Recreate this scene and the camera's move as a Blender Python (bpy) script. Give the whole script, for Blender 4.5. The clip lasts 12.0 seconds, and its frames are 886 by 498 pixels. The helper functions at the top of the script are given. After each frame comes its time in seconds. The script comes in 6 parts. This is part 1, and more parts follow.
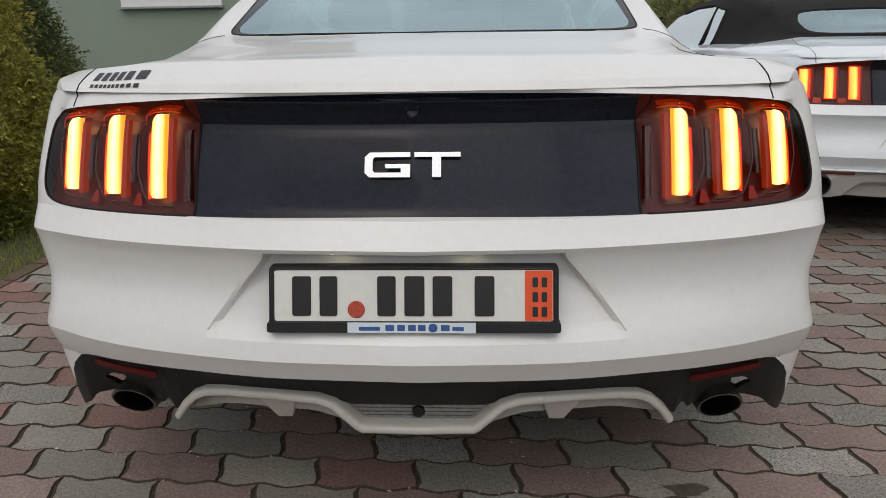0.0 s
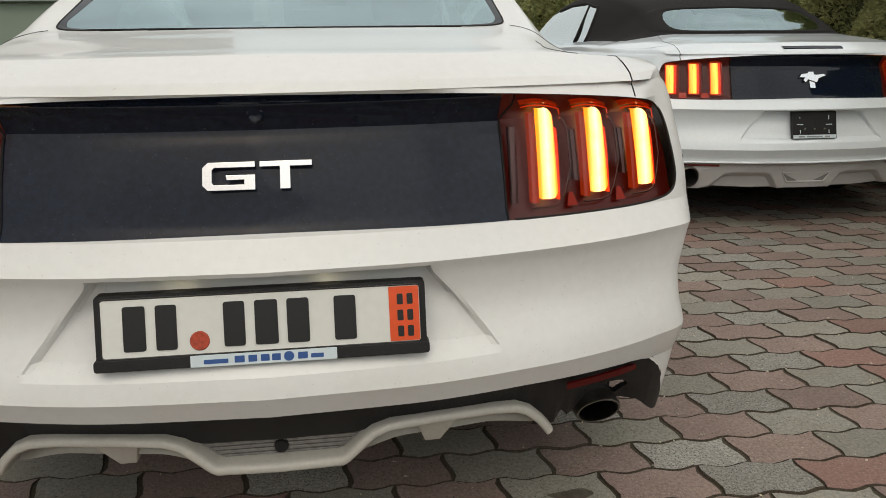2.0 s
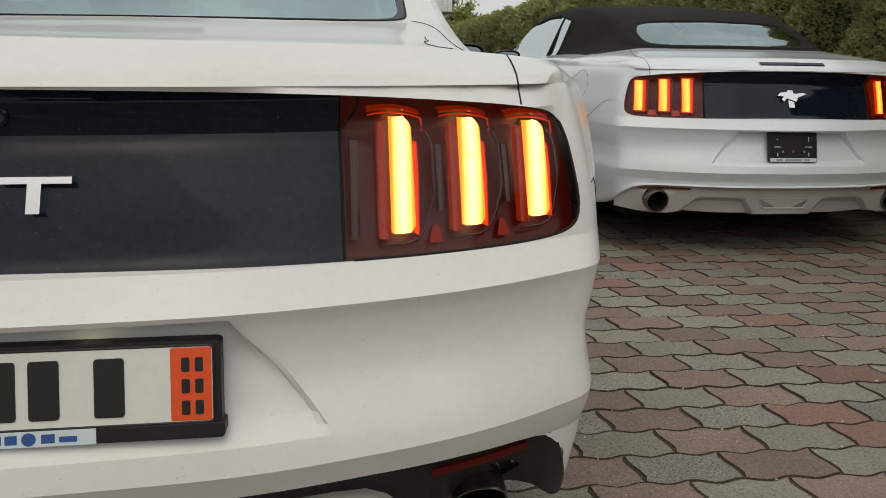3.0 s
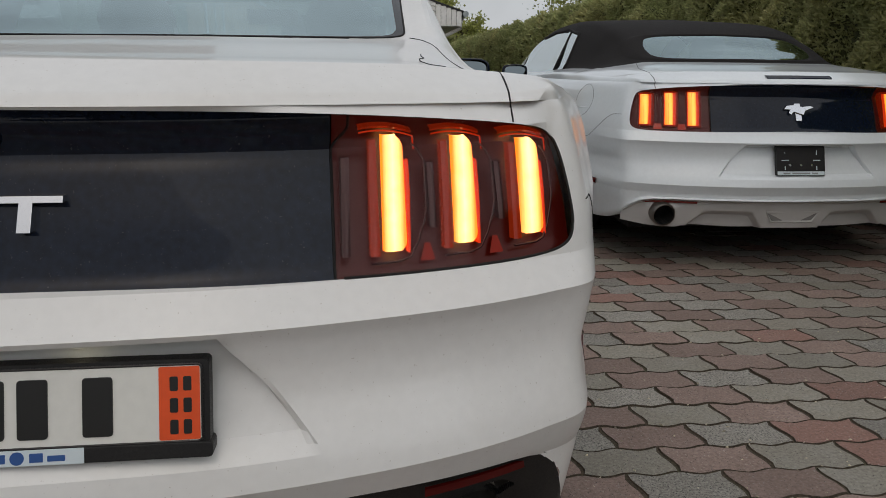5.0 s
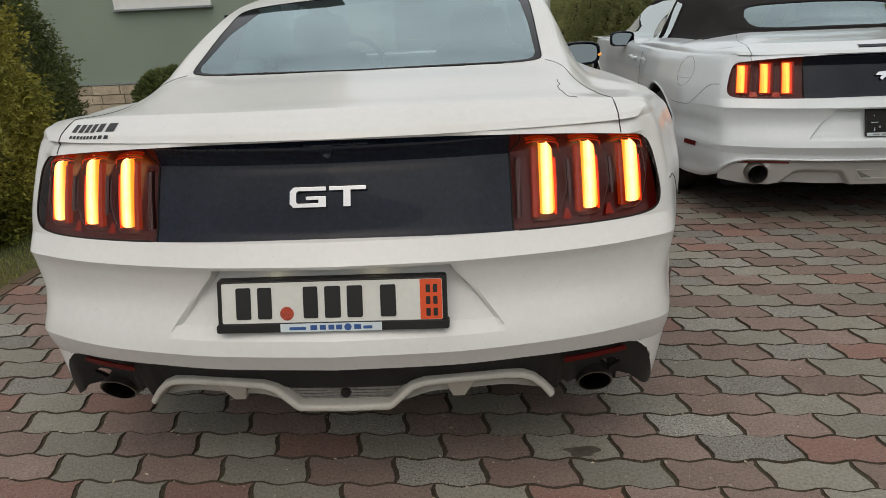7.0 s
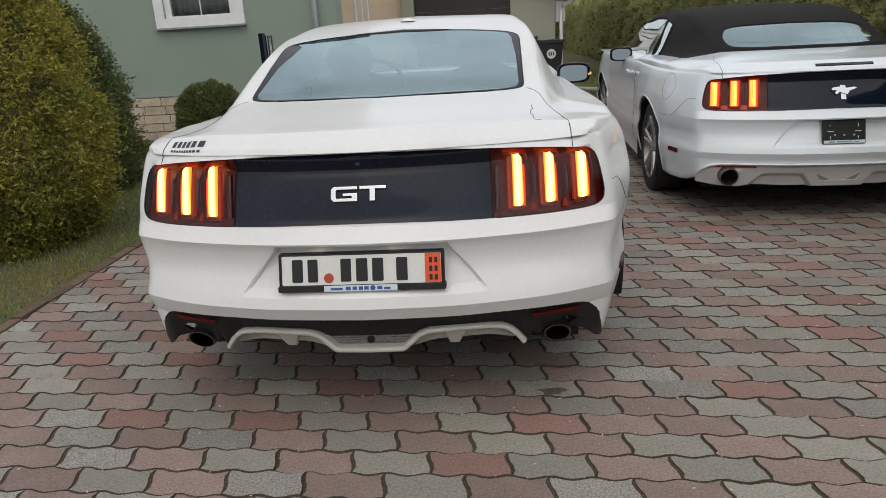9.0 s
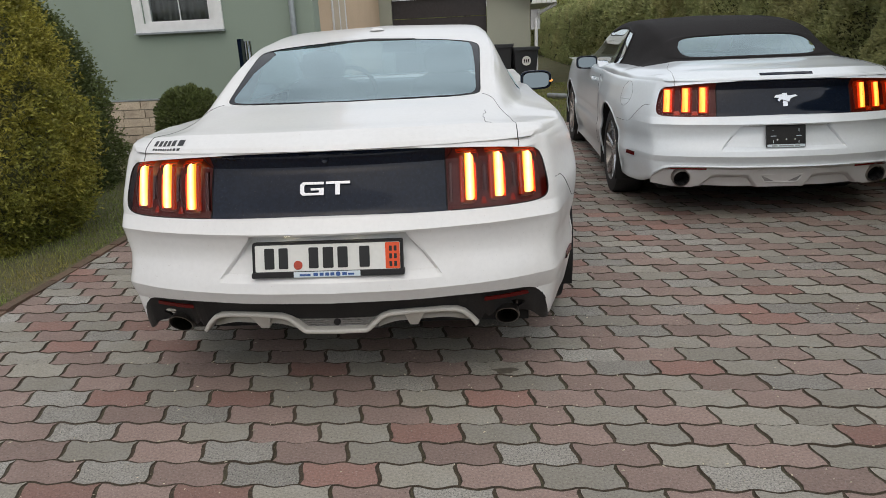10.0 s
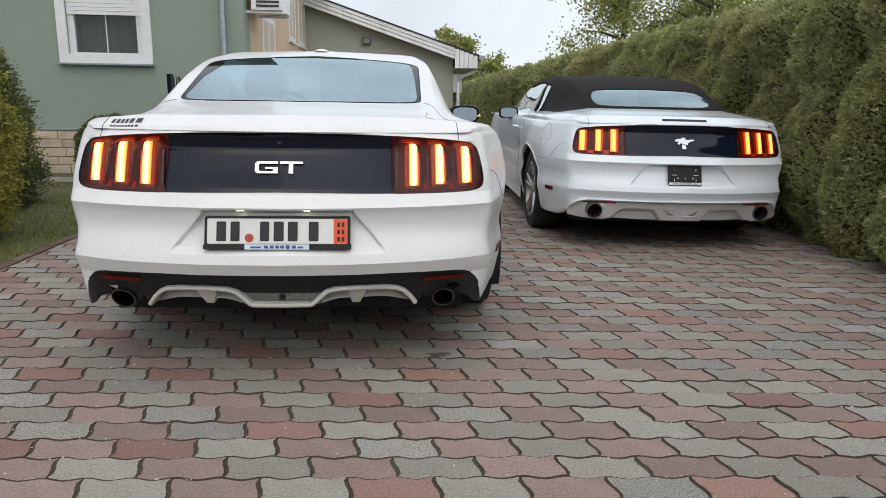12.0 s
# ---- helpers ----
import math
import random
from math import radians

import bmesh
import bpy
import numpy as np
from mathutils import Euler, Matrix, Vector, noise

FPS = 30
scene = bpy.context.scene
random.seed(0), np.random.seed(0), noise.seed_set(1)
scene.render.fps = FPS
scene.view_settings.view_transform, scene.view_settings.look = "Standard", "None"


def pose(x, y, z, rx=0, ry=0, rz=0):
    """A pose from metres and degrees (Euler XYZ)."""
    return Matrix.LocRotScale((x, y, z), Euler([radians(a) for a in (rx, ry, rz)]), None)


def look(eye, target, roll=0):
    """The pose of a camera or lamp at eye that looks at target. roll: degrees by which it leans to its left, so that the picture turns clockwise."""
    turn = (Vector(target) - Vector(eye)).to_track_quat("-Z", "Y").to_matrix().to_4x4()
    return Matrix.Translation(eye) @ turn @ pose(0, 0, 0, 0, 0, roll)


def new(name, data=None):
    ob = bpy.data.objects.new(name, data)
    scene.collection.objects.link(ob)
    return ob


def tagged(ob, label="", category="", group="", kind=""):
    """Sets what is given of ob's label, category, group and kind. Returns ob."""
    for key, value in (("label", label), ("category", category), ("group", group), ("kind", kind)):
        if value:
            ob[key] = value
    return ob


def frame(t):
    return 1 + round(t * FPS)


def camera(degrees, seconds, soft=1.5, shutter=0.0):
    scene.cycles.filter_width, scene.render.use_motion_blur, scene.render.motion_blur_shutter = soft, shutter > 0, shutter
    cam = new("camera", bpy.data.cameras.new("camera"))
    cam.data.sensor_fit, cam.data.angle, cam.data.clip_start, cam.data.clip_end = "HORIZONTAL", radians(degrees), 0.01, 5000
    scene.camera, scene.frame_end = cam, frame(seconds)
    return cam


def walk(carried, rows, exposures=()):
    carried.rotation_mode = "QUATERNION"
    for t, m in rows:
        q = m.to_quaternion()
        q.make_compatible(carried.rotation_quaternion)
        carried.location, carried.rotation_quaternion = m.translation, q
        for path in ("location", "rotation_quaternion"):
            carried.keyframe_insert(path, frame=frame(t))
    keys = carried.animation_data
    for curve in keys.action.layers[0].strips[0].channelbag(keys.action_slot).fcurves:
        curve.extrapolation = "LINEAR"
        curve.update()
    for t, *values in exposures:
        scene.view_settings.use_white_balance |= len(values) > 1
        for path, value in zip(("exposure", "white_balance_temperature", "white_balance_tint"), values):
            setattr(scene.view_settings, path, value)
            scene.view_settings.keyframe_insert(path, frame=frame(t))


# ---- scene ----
cam = camera(66.5, 12.0, soft=0.35)
PATH = [
    (0, (0.11, -1.144, 1.03), (0.023, 0.767, 0.447), -0.9),
    (0.5, (0.102, -1.142, 1.047), (0.038, 0.763, 0.441), -0.6),
    (1, (0.105, -1.143, 1.044), (0.05, 0.765, 0.447), -0.7),
    (1.5, (0.11, -1.139, 1.028), (0.074, 0.776, 0.453), -0.8),
    (2, (0.177, -1.041, 1.028), (0.394, 0.856, 0.433), -0.8),
    (2.5, (0.343, -0.908, 1.012), (0.591, 0.985, 0.415), 0.3),
    (3, (0.453, -0.789, 0.989), (0.68, 1.119, 0.436), 0.5),
    (5, (0.481, -0.786, 0.995), (0.677, 1.136, 0.478), 0.2),
    (5.5, (0.42, -0.879, 1.016), (0.529, 1.048, 0.491), -0.7),
    (6, (0.321, -1.072, 1.084), (0.329, 0.846, 0.518), -2.3),
    (6.5, (0.308, -1.266, 1.154), (0.258, 0.64, 0.549), -2.9),
    (7, (0.346, -1.407, 1.187), (0.236, 0.485, 0.547), -2.8),
    (9, (0.449, -1.978, 1.302), (0.275, -0.086, 0.68), -3.4),
    (9.5, (0.552, -2.105, 1.308), (0.347, -0.212, 0.695), -3.2),
    (10, (0.545, -2.206, 1.316), (0.427, -0.305, 0.706), -2.9),
    (10.5, (0.473, -2.263, 1.247), (0.517, -0.356, 0.647), -3.0),
    (11, (0.42, -2.319, 1.143), (0.519, -0.401, 0.582), -0.2),
    (11.5, (0.428, -2.398, 1.096), (0.57, -0.464, 0.605), 0.5),
    (12, (0.439, -2.487, 1.068), (0.577, -0.538, 0.641), 0.9),
]
EXPOSURES = [(0, -0.56, 6550, 10), (0.5, -0.56, 6600, 9), (1.0, -0.56, 6800, 8), (1.5, -0.56, 6650, 9), (2.0, -0.45, 6950, 6), (2.5, -0.56, 6850, 7), (3, -0.70, 6900, 6), (5.0, -0.96, 6550, 9), (5.5, -0.88, 6600, 10), (6.0, -0.66, 6700, 9), (6.5, -0.74, 6650, 10), (7.0, -0.62, 6800, 7), (9.0, -0.44, 6500, 9), (9.5, -0.46, 6350, 10), (10.0, -0.36, 6450, 9), (10.5, -0.34, 6350, 9), (11.0, -0.28, 6350, 8), (11.5, -0.19, 6400, 7), (12.0, -0.18, 6280, 8)]
walk(cam, [(t, look(eye, target, roll)) for t, eye, target, roll in PATH], EXPOSURES)

# ---- light ----
world = bpy.data.worlds.new("evening_sky")
scene.world = world
world.use_nodes = True
wn = world.node_tree
sky = wn.nodes.new("ShaderNodeTexSky")
sky.sky_type, sky.sun_disc = "NISHITA", False
sky.sun_elevation, sky.sun_rotation = radians(58), radians(200)
sky.air_density, sky.dust_density, sky.ozone_density = 1.0, 7.0, 1.0
bgd = wn.nodes["Background"]
bgd.inputs["Strength"].default_value = 0.05
wn.links.new(sky.outputs["Color"], bgd.inputs["Color"])
# a high, thin, broken cloud layer lies over the clear sky
cloud, clouds, spread, total, where = (wn.nodes.new("ShaderNode" + k) for k in ("Background", "TexNoise", "MapRange", "AddShader", "TexCoord"))
wn.links.new(where.outputs["Generated"], clouds.inputs["Vector"])
clouds.inputs["Scale"].default_value, clouds.inputs["Detail"].default_value, clouds.inputs["Distortion"].default_value = 2.6, 5, 0.6
for k, v in zip(("From Min", "From Max", "To Min", "To Max"), (0.3, 0.7, 0.72, 1.2)):
    spread.inputs[k].default_value = v
wn.links.new(clouds.outputs["Fac"], spread.inputs["Value"])
# the cloud glows more on the side of the evening sun
side_of, east, both = (wn.nodes.new("ShaderNode" + k) for k in ("SeparateXYZ", "MapRange", "Math"))
wn.links.new(where.outputs["Generated"], side_of.inputs[0])
wn.links.new(side_of.outputs["X"], east.inputs["Value"])
for k, v in zip(("From Min", "From Max", "To Min", "To Max"), (-1, 1, 0.76, 1.24)):
    east.inputs[k].default_value = v
both.operation = "MULTIPLY"
wn.links.new(spread.outputs[0], both.inputs[0])
wn.links.new(east.outputs[0], both.inputs[1])
wn.links.new(both.outputs[0], cloud.inputs["Strength"])
cloud.inputs["Color"].default_value = (0.95, 0.98, 1.03, 1)
wn.links.new(bgd.outputs[0], total.inputs[0])
wn.links.new(cloud.outputs[0], total.inputs[1])
wn.links.new(total.outputs[0], wn.nodes["World Output"].inputs["Surface"])
sun = new("sun", bpy.data.lights.new("sun", "SUN"))
sun.data.energy, sun.data.angle, sun.data.color = 0.85, radians(95), (1.0, 0.965, 0.91)
sun.matrix_world = look((6.0, -4.0, 8.5), (0, 0, 0))


# ---- materials ----
def mat(name, color, rough=0.5, metal=0.0, coat=0.0, spots=None, fine=None, bump=None, emit=None, spec=0.5, vary=None, speck=None, dust=None, soft=0.04):
    """spots: (colour, scale, amount) broad stains; fine: (scale, amount) grain; bump: (scale, metres); vary: piece to piece."""
    m = bpy.data.materials.new(name)
    m.use_nodes = True
    nt = m.node_tree
    p = nt.nodes["Principled BSDF"]
    p.inputs["Roughness"].default_value, p.inputs["Metallic"].default_value = rough, metal
    p.inputs["Coat Weight"].default_value, p.inputs["Coat Roughness"].default_value = coat, soft
    p.inputs["Specular IOR Level"].default_value = spec
    geo = nt.nodes.new("ShaderNodeTexCoord")
    col = nt.nodes.new("ShaderNodeRGB")
    col.outputs[0].default_value = (*color, 1)
    last = col.outputs[0]

    def tex(scale, detail):
        n = nt.nodes.new("ShaderNodeTexNoise")
        n.inputs["Scale"].default_value, n.inputs["Detail"].default_value = scale, detail
        nt.links.new(geo.outputs["Object"], n.inputs["Vector"])
        return n

    def mixer(kind, fac, a, b):
        n = nt.nodes.new("ShaderNodeMix")
        n.data_type, n.blend_type = "RGBA", kind
        for sock, v in ((n.inputs[0], fac), (n.inputs[6], a), (n.inputs[7], b)):
            if isinstance(v, bpy.types.NodeSocket):
                nt.links.new(v, sock)
            elif isinstance(v, tuple):
                sock.default_value = (*v, 1)
            else:
                sock.default_value = v
        return n.outputs[2]

    def ramp(src, lo, hi, a, b):
        n = nt.nodes.new("ShaderNodeMapRange")
        for k, v in zip(("From Min", "From Max", "To Min", "To Max"), (lo, hi, a, b)):
            n.inputs[k].default_value = v
        nt.links.new(src, n.inputs["Value"])
        return n.outputs[0]

    if spots:
        c2, sc, amount = spots
        last = mixer("MIX", ramp(tex(sc, 5).outputs["Fac"], 0.45, 0.7, 0, amount), last, c2)
    if fine:
        v = ramp(tex(fine[0], 4).outputs["Fac"], 0.3, 0.7, 1 - fine[1], 1 + fine[1])
        n = nt.nodes.new("ShaderNodeVectorMath")
        n.operation = "SCALE"
        nt.links.new(last, n.inputs[0])
        nt.links.new(v, n.inputs["Scale"])
        last = n.outputs[0]
    if speck:
        last = mixer("MIX", ramp(tex(speck[0], 2).outputs["Fac"], speck[1], speck[1] + 0.05, 0, speck[3]), last, speck[2])
        last = mixer("MIX", ramp(tex(speck[0] * 0.8, 2).outputs["Fac"], 0.36, 0.31, 0, 0.5), last, (0.42, 0.41, 0.38))
    if dust:
        last = mixer("MIX", ramp(tex(dust[0], 2).outputs["Fac"], dust[1], dust[1] + 0.04, 0, dust[3]), last, dust[2])
    if vary:
        inf = nt.nodes.new("ShaderNodeObjectInfo" if vary[0] == "object" else "ShaderNodeNewGeometry")
        src = inf.outputs["Random" if vary[0] == "object" else "Random Per Island"]
        n = nt.nodes.new("ShaderNodeVectorMath")
        n.operation = "SCALE"
        nt.links.new(last, n.inputs[0])
        nt.links.new(ramp(src, 0, 1, 1 - vary[1], 1 + vary[1]), n.inputs["Scale"])
        last = n.outputs[0]
    nt.links.new(last, p.inputs["Base Color"])
    if bump:
        b = nt.nodes.new("ShaderNodeBump")
        b.inputs["Distance"].default_value, b.inputs["Strength"].default_value = bump[1], 1.0
        nt.links.new(tex(bump[0], 6).outputs["Fac"], b.inputs["Height"])
        nt.links.new(b.outputs[0], p.inputs["Normal"])
    if emit:
        p.inputs["Emission Color"].default_value, p.inputs["Emission Strength"].default_value = (*emit[0], 1), emit[1]
    return m


def glass_mat(name, tint, clear=0.85, rough=0.0, gloss=0.9, base=0.06, shine=(1, 1, 1)):
    """A thin pane: it lets light through tinted and mirrors by its angle."""
    m = bpy.data.materials.new(name)
    m.use_nodes = True
    nt = m.node_tree
    nt.nodes.remove(nt.nodes["Principled BSDF"])
    out = nt.nodes["Material Output"]
    tr, gl, mx, lw, pw, ad = (nt.nodes.new("ShaderNode" + k) for k in ("BsdfTransparent", "BsdfGlossy", "MixShader", "LayerWeight", "Math", "Math"))
    tr.inputs[0].default_value = (*[clear * c for c in tint], 1)
    gl.inputs["Roughness"].default_value = rough
    gl.inputs["Color"].default_value = (*shine, 1)
    lw.inputs["Blend"].default_value = 0.5
    pw.operation, pw.inputs[1].default_value = "POWER", 2.5
    ad.operation, ad.inputs[1].default_value, ad.inputs[2].default_value = "MULTIPLY_ADD", gloss, base
    nt.links.new(lw.outputs["Facing"], pw.inputs[0])
    nt.links.new(pw.outputs[0], ad.inputs[0])
    nt.links.new(ad.outputs[0], mx.inputs[0])
    nt.links.new(tr.outputs[0], mx.inputs[1])
    nt.links.new(gl.outputs[0], mx.inputs[2])
    nt.links.new(mx.outputs[0], out.inputs["Surface"])
    return m


def let_light_through(m, share):
    """Leaves: part of the light passes and leaves on the far side."""
    nt = m.node_tree
    p = nt.nodes["Principled BSDF"]
    tl, mx = nt.nodes.new("ShaderNodeBsdfTranslucent"), nt.nodes.new("ShaderNodeMixShader")
    nt.links.new(p.inputs["Base Color"].links[0].from_socket, tl.inputs["Color"])
    mx.inputs[0].default_value = share
    nt.links.new(p.outputs[0], mx.inputs[1])
    nt.links.new(tl.outputs[0], mx.inputs[2])
    nt.links.new(mx.outputs[0], nt.nodes["Material Output"].inputs["Surface"])


PAINT = mat("white_car_paint", (0.735, 0.735, 0.725), 0.36, coat=0.5, soft=0.06, spec=0.32, spots=((0.66, 0.645, 0.61), 2.2, 0.5), fine=(60, 0.02), dust=(210, 0.71, (0.34, 0.30, 0.24), 0.42))
# bluer and glossier white than the coupe's, without its dust specks
PAINT_COOL = mat("cool_white_car_paint", (0.74, 0.79, 0.82), 0.28, coat=0.8, spots=((0.68, 0.72, 0.74), 2.0, 0.5), fine=(60, 0.02))
GLOSS_BLACK = mat("gloss_black_panel", (0.006, 0.010, 0.021), 0.05, fine=(90, 0.3), spec=0.27, dust=(330, 0.70, (0.10, 0.10, 0.105), 0.7))
TEXT_BLACK = mat("textured_black_plastic", (0.011, 0.0105, 0.011), 0.45, fine=(300, 0.3), bump=(900, 0.0004), spots=((0.026, 0.024, 0.022), 6, 0.5), spec=0.35)
SATIN_TRIM = mat("pale_satin_trim", (0.48, 0.46, 0.415), 0.4, coat=0.3, spots=((0.45, 0.42, 0.37), 5, 0.6), fine=(120, 0.05))
SILVER_TRIM = mat("silver_lower_trim", (0.5, 0.49, 0.48), 0.42, metal=0.2, spots=((0.4, 0.38, 0.36), 5, 0.6))
CHROME = mat("chrome", (0.56, 0.58, 0.61), 0.13, metal=1.0)
STEEL = mat("sooty_steel", (0.25, 0.23, 0.21), 0.3, metal=1.0, fine=(60, 0.2))
SOOT = mat("soot", (0.008, 0.008, 0.008), 0.9)
RUBBER = mat("tyre_rubber", (0.02, 0.02, 0.021), 0.75, fine=(90, 0.3), bump=(200, 0.001))
ALLOY = mat("silver_alloy", (0.55, 0.56, 0.58), 0.25, metal=0.9, fine=(40, 0.08))
UNDER = mat("dark_underbody", (0.012, 0.012, 0.012), 0.85, fine=(8, 0.4))
CABIN = mat("black_cabin_leather", (0.05, 0.055, 0.06), 0.5, fine=(40, 0.2))
CABIN_LIGHT = mat("grey_cabin_trim", (0.25, 0.27, 0.28), 0.6, fine=(40, 0.1))
CANVAS = mat("black_canvas", (0.013, 0.0115, 0.0115), 0.9, fine=(500, 0.25), bump=(900, 0.0006), spots=((0.02, 0.018, 0.0175), 3, 0.5), spec=0.25)
GLASS = glass_mat("tinted_car_glass", (0.72, 0.90, 0.94), 0.9, gloss=0.75, base=0.20, shine=(0.80, 0.97, 1.0))
GLASS_SIDE = glass_mat("mirroring_side_glass", (0.72, 0.86, 0.88), 0.8, gloss=0.5, base=0.45, shine=(0.95, 1.0, 1.0))
LENS = glass_mat("clear_lamp_cover", (1.0, 0.80, 0.78), 0.95, 0.01, 0.16, 0.012)
FRIT = mat("black_glass_border", (0.006, 0.006, 0.007), 0.06, spec=0.18)
# light spilled from the bars, put in as faint emission on housing and hood
LAMP_DARK = mat("glowing_dark_red_housing", (0.030, 0.0045, 0.0042), 0.28, spec=0.4, spots=((0.022, 0.004, 0.003), 30, 0.5), emit=((1.0, 0.035, 0.005), 0.026))
LAMP_HOOD = mat("lit_red_hood", (0.2, 0.01, 0.004), 0.15, emit=((1.0, 0.07, 0.006), 0.22), spots=((0.02, 0.002, 0.002), 70, 1.0))
DULL_STRIP = mat("dark_reflector", (0.095, 0.006, 0.005), 0.25, spec=0.2)
# plastic and rim also emit, for light the bars throw on them
LAMP_RED = mat("glowing_red_lamp_plastic", (0.10, 0.006, 0.004), 0.15, spec=0.25, emit=((1.0, 0.07, 0.008), 0.16))
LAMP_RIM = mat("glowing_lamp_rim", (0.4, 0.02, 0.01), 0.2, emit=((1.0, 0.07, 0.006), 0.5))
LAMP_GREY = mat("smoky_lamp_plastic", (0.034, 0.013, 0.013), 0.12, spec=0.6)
# reflector strip given its own emission in place of the bars' light
LAMP_STRIP = mat("glowing_orange_red_reflector", (0.11, 0.010, 0.006), 0.18, fine=(160, 0.5), emit=((1.0, 0.09, 0.010), 0.26))
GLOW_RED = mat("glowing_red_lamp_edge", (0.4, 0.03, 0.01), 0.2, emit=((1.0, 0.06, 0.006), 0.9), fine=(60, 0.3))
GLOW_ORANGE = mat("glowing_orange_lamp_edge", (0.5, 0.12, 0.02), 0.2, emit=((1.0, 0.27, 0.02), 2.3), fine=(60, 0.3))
LAMP_RED_DULL = mat("red_reflector", (0.17, 0.010, 0.008), 0.2, coat=1.0, fine=(200, 0.2))
MIRROR = mat("mirror_glass", (0.20, 0.235, 0.25), 0.02, metal=1.0)
PLATE_WHITE = mat("plate_white", (0.72, 0.72, 0.68), 0.35, fine=(60, 0.03))
PLATE_BLACK = mat("plate_black_paint", (0.012, 0.012, 0.012), 0.4)
PLATE_RED = mat("plate_orange_red", (0.75, 0.09, 0.02), 0.35, fine=(60, 0.05))
SEAL_RED = mat("seal_brick_red", (0.42, 0.06, 0.03), 0.4, fine=(200, 0.3))
INK_BLUE = mat("blue_ink", (0.03, 0.09, 0.28), 0.4)
STICKER = mat("pale_blue_strip", (0.62, 0.7, 0.74), 0.35)
STUCCO_PALE = mat("pale_grey_green_stucco", (0.40, 0.41, 0.33), 0.9, fine=(300, 0.08), bump=(220, 0.002), spots=((0.36, 0.365, 0.29), 0.9, 0.7))
STUCCO = mat("green_stucco", (0.252, 0.305, 0.248), 0.9, fine=(300, 0.08), bump=(220, 0.002), spots=((0.225, 0.27, 0.22), 0.9, 0.7))
BEIGE = mat("beige_stucco", (0.58, 0.44, 0.30), 0.9, fine=(300, 0.08), bump=(220, 0.002), spots=((0.5, 0.38, 0.26), 0.9, 0.7))
# opaque cream that fills the side windows' panes
CREAM = mat("cream_pane", (0.52, 0.44, 0.33), 0.6, fine=(30, 0.08))
WHITE_PVC = mat("white_window_frame", (0.74, 0.74, 0.73), 0.35, fine=(20, 0.04), spots=((0.6, 0.6, 0.58), 5, 0.4))
GREY_ZINC = mat("grey_zinc", (0.33, 0.36, 0.37), 0.4, metal=0.6, fine=(15, 0.15))
# near black: the unlit room's gloom put into its wall's colour
NEAR_BLACK = mat("near_black", (0.03, 0.03, 0.032), 0.8)
CURTAIN = mat("grey_curtain", (0.22, 0.215, 0.21), 0.9, fine=(30, 0.3))
STONE = mat("pale_ashlar", (0.48, 0.40, 0.30), 0.9, fine=(60, 0.2), bump=(30, 0.012), spots=((0.36, 0.29, 0.22), 6, 0.8), vary=("object", 0.15))
MORTAR = mat("mortar", (0.28, 0.25, 0.21), 0.95, fine=(80, 0.2))
GARAGE = mat("dark_brown_garage_door", (0.035, 0.028, 0.027), 0.5, fine=(25, 0.2))
SLATS = mat("white_bargeboard", (0.80, 0.80, 0.785), 0.5, fine=(25, 0.06), spots=((0.5, 0.5, 0.48), 3, 0.5))
BIN = mat("dark_bin_plastic", (0.025, 0.027, 0.03), 0.5, fine=(60, 0.2))
PAVER_RED = mat("weathered_red_paver", (0.234, 0.169, 0.144), 0.85, fine=(110, 0.22), bump=(170, 0.0022), spots=((0.279, 0.205, 0.176), 7, 0.85), speck=(230, 0.645, (0.045, 0.04, 0.035), 0.9), vary=("object", 0.17))
PAVER_GREY = mat("weathered_grey_paver", (0.255, 0.237, 0.197), 0.85, fine=(110, 0.22), bump=(170, 0.0022), spots=((0.284, 0.270, 0.236), 7, 0.85), speck=(230, 0.645, (0.045, 0.04, 0.035), 0.9), vary=("object", 0.17))
PAVER_RED_FAR = mat("weathered_red_paver_beyond", (0.234, 0.169, 0.144), 0.85, fine=(110, 0.22), bump=(170, 0.0022), spots=((0.279, 0.205, 0.176), 7, 0.85), speck=(230, 0.645, (0.045, 0.04, 0.035), 0.9), vary=("island", 0.17))
PAVER_GREY_FAR = mat("weathered_grey_paver_beyond", (0.255, 0.237, 0.197), 0.85, fine=(110, 0.22), bump=(170, 0.0022), spots=((0.284, 0.270, 0.236), 7, 0.85), speck=(230, 0.645, (0.045, 0.04, 0.035), 0.9), vary=("island", 0.17))
PAVER_BRICK = mat("deep_red_paver", (0.240, 0.140, 0.114), 0.85, fine=(110, 0.22), bump=(170, 0.0022), spots=((0.251, 0.158, 0.132), 7, 0.85), speck=(230, 0.645, (0.045, 0.04, 0.035), 0.9), vary=("object", 0.17))
PAVER_BRICK_FAR = mat("deep_red_paver_beyond", (0.240, 0.140, 0.114), 0.85, fine=(110, 0.22), bump=(170, 0.0022), spots=((0.251, 0.158, 0.132), 7, 0.85), speck=(230, 0.645, (0.045, 0.04, 0.035), 0.9), vary=("island", 0.17))
PAVER_SPECK = mat("speckled_grey_paver", (0.265, 0.250, 0.220), 0.85, fine=(150, 0.40), bump=(170, 0.003), spots=((0.307, 0.293, 0.264), 9, 0.8), speck=(230, 0.60, (0.045, 0.045, 0.045), 0.9), vary=("object", 0.20))
PAVER_SPECK_FAR = mat("speckled_grey_paver_beyond", (0.265, 0.250, 0.220), 0.85, fine=(150, 0.40), bump=(170, 0.003), spots=((0.307, 0.293, 0.264), 9, 0.8), speck=(230, 0.60, (0.045, 0.045, 0.045), 0.9), vary=("island", 0.20))
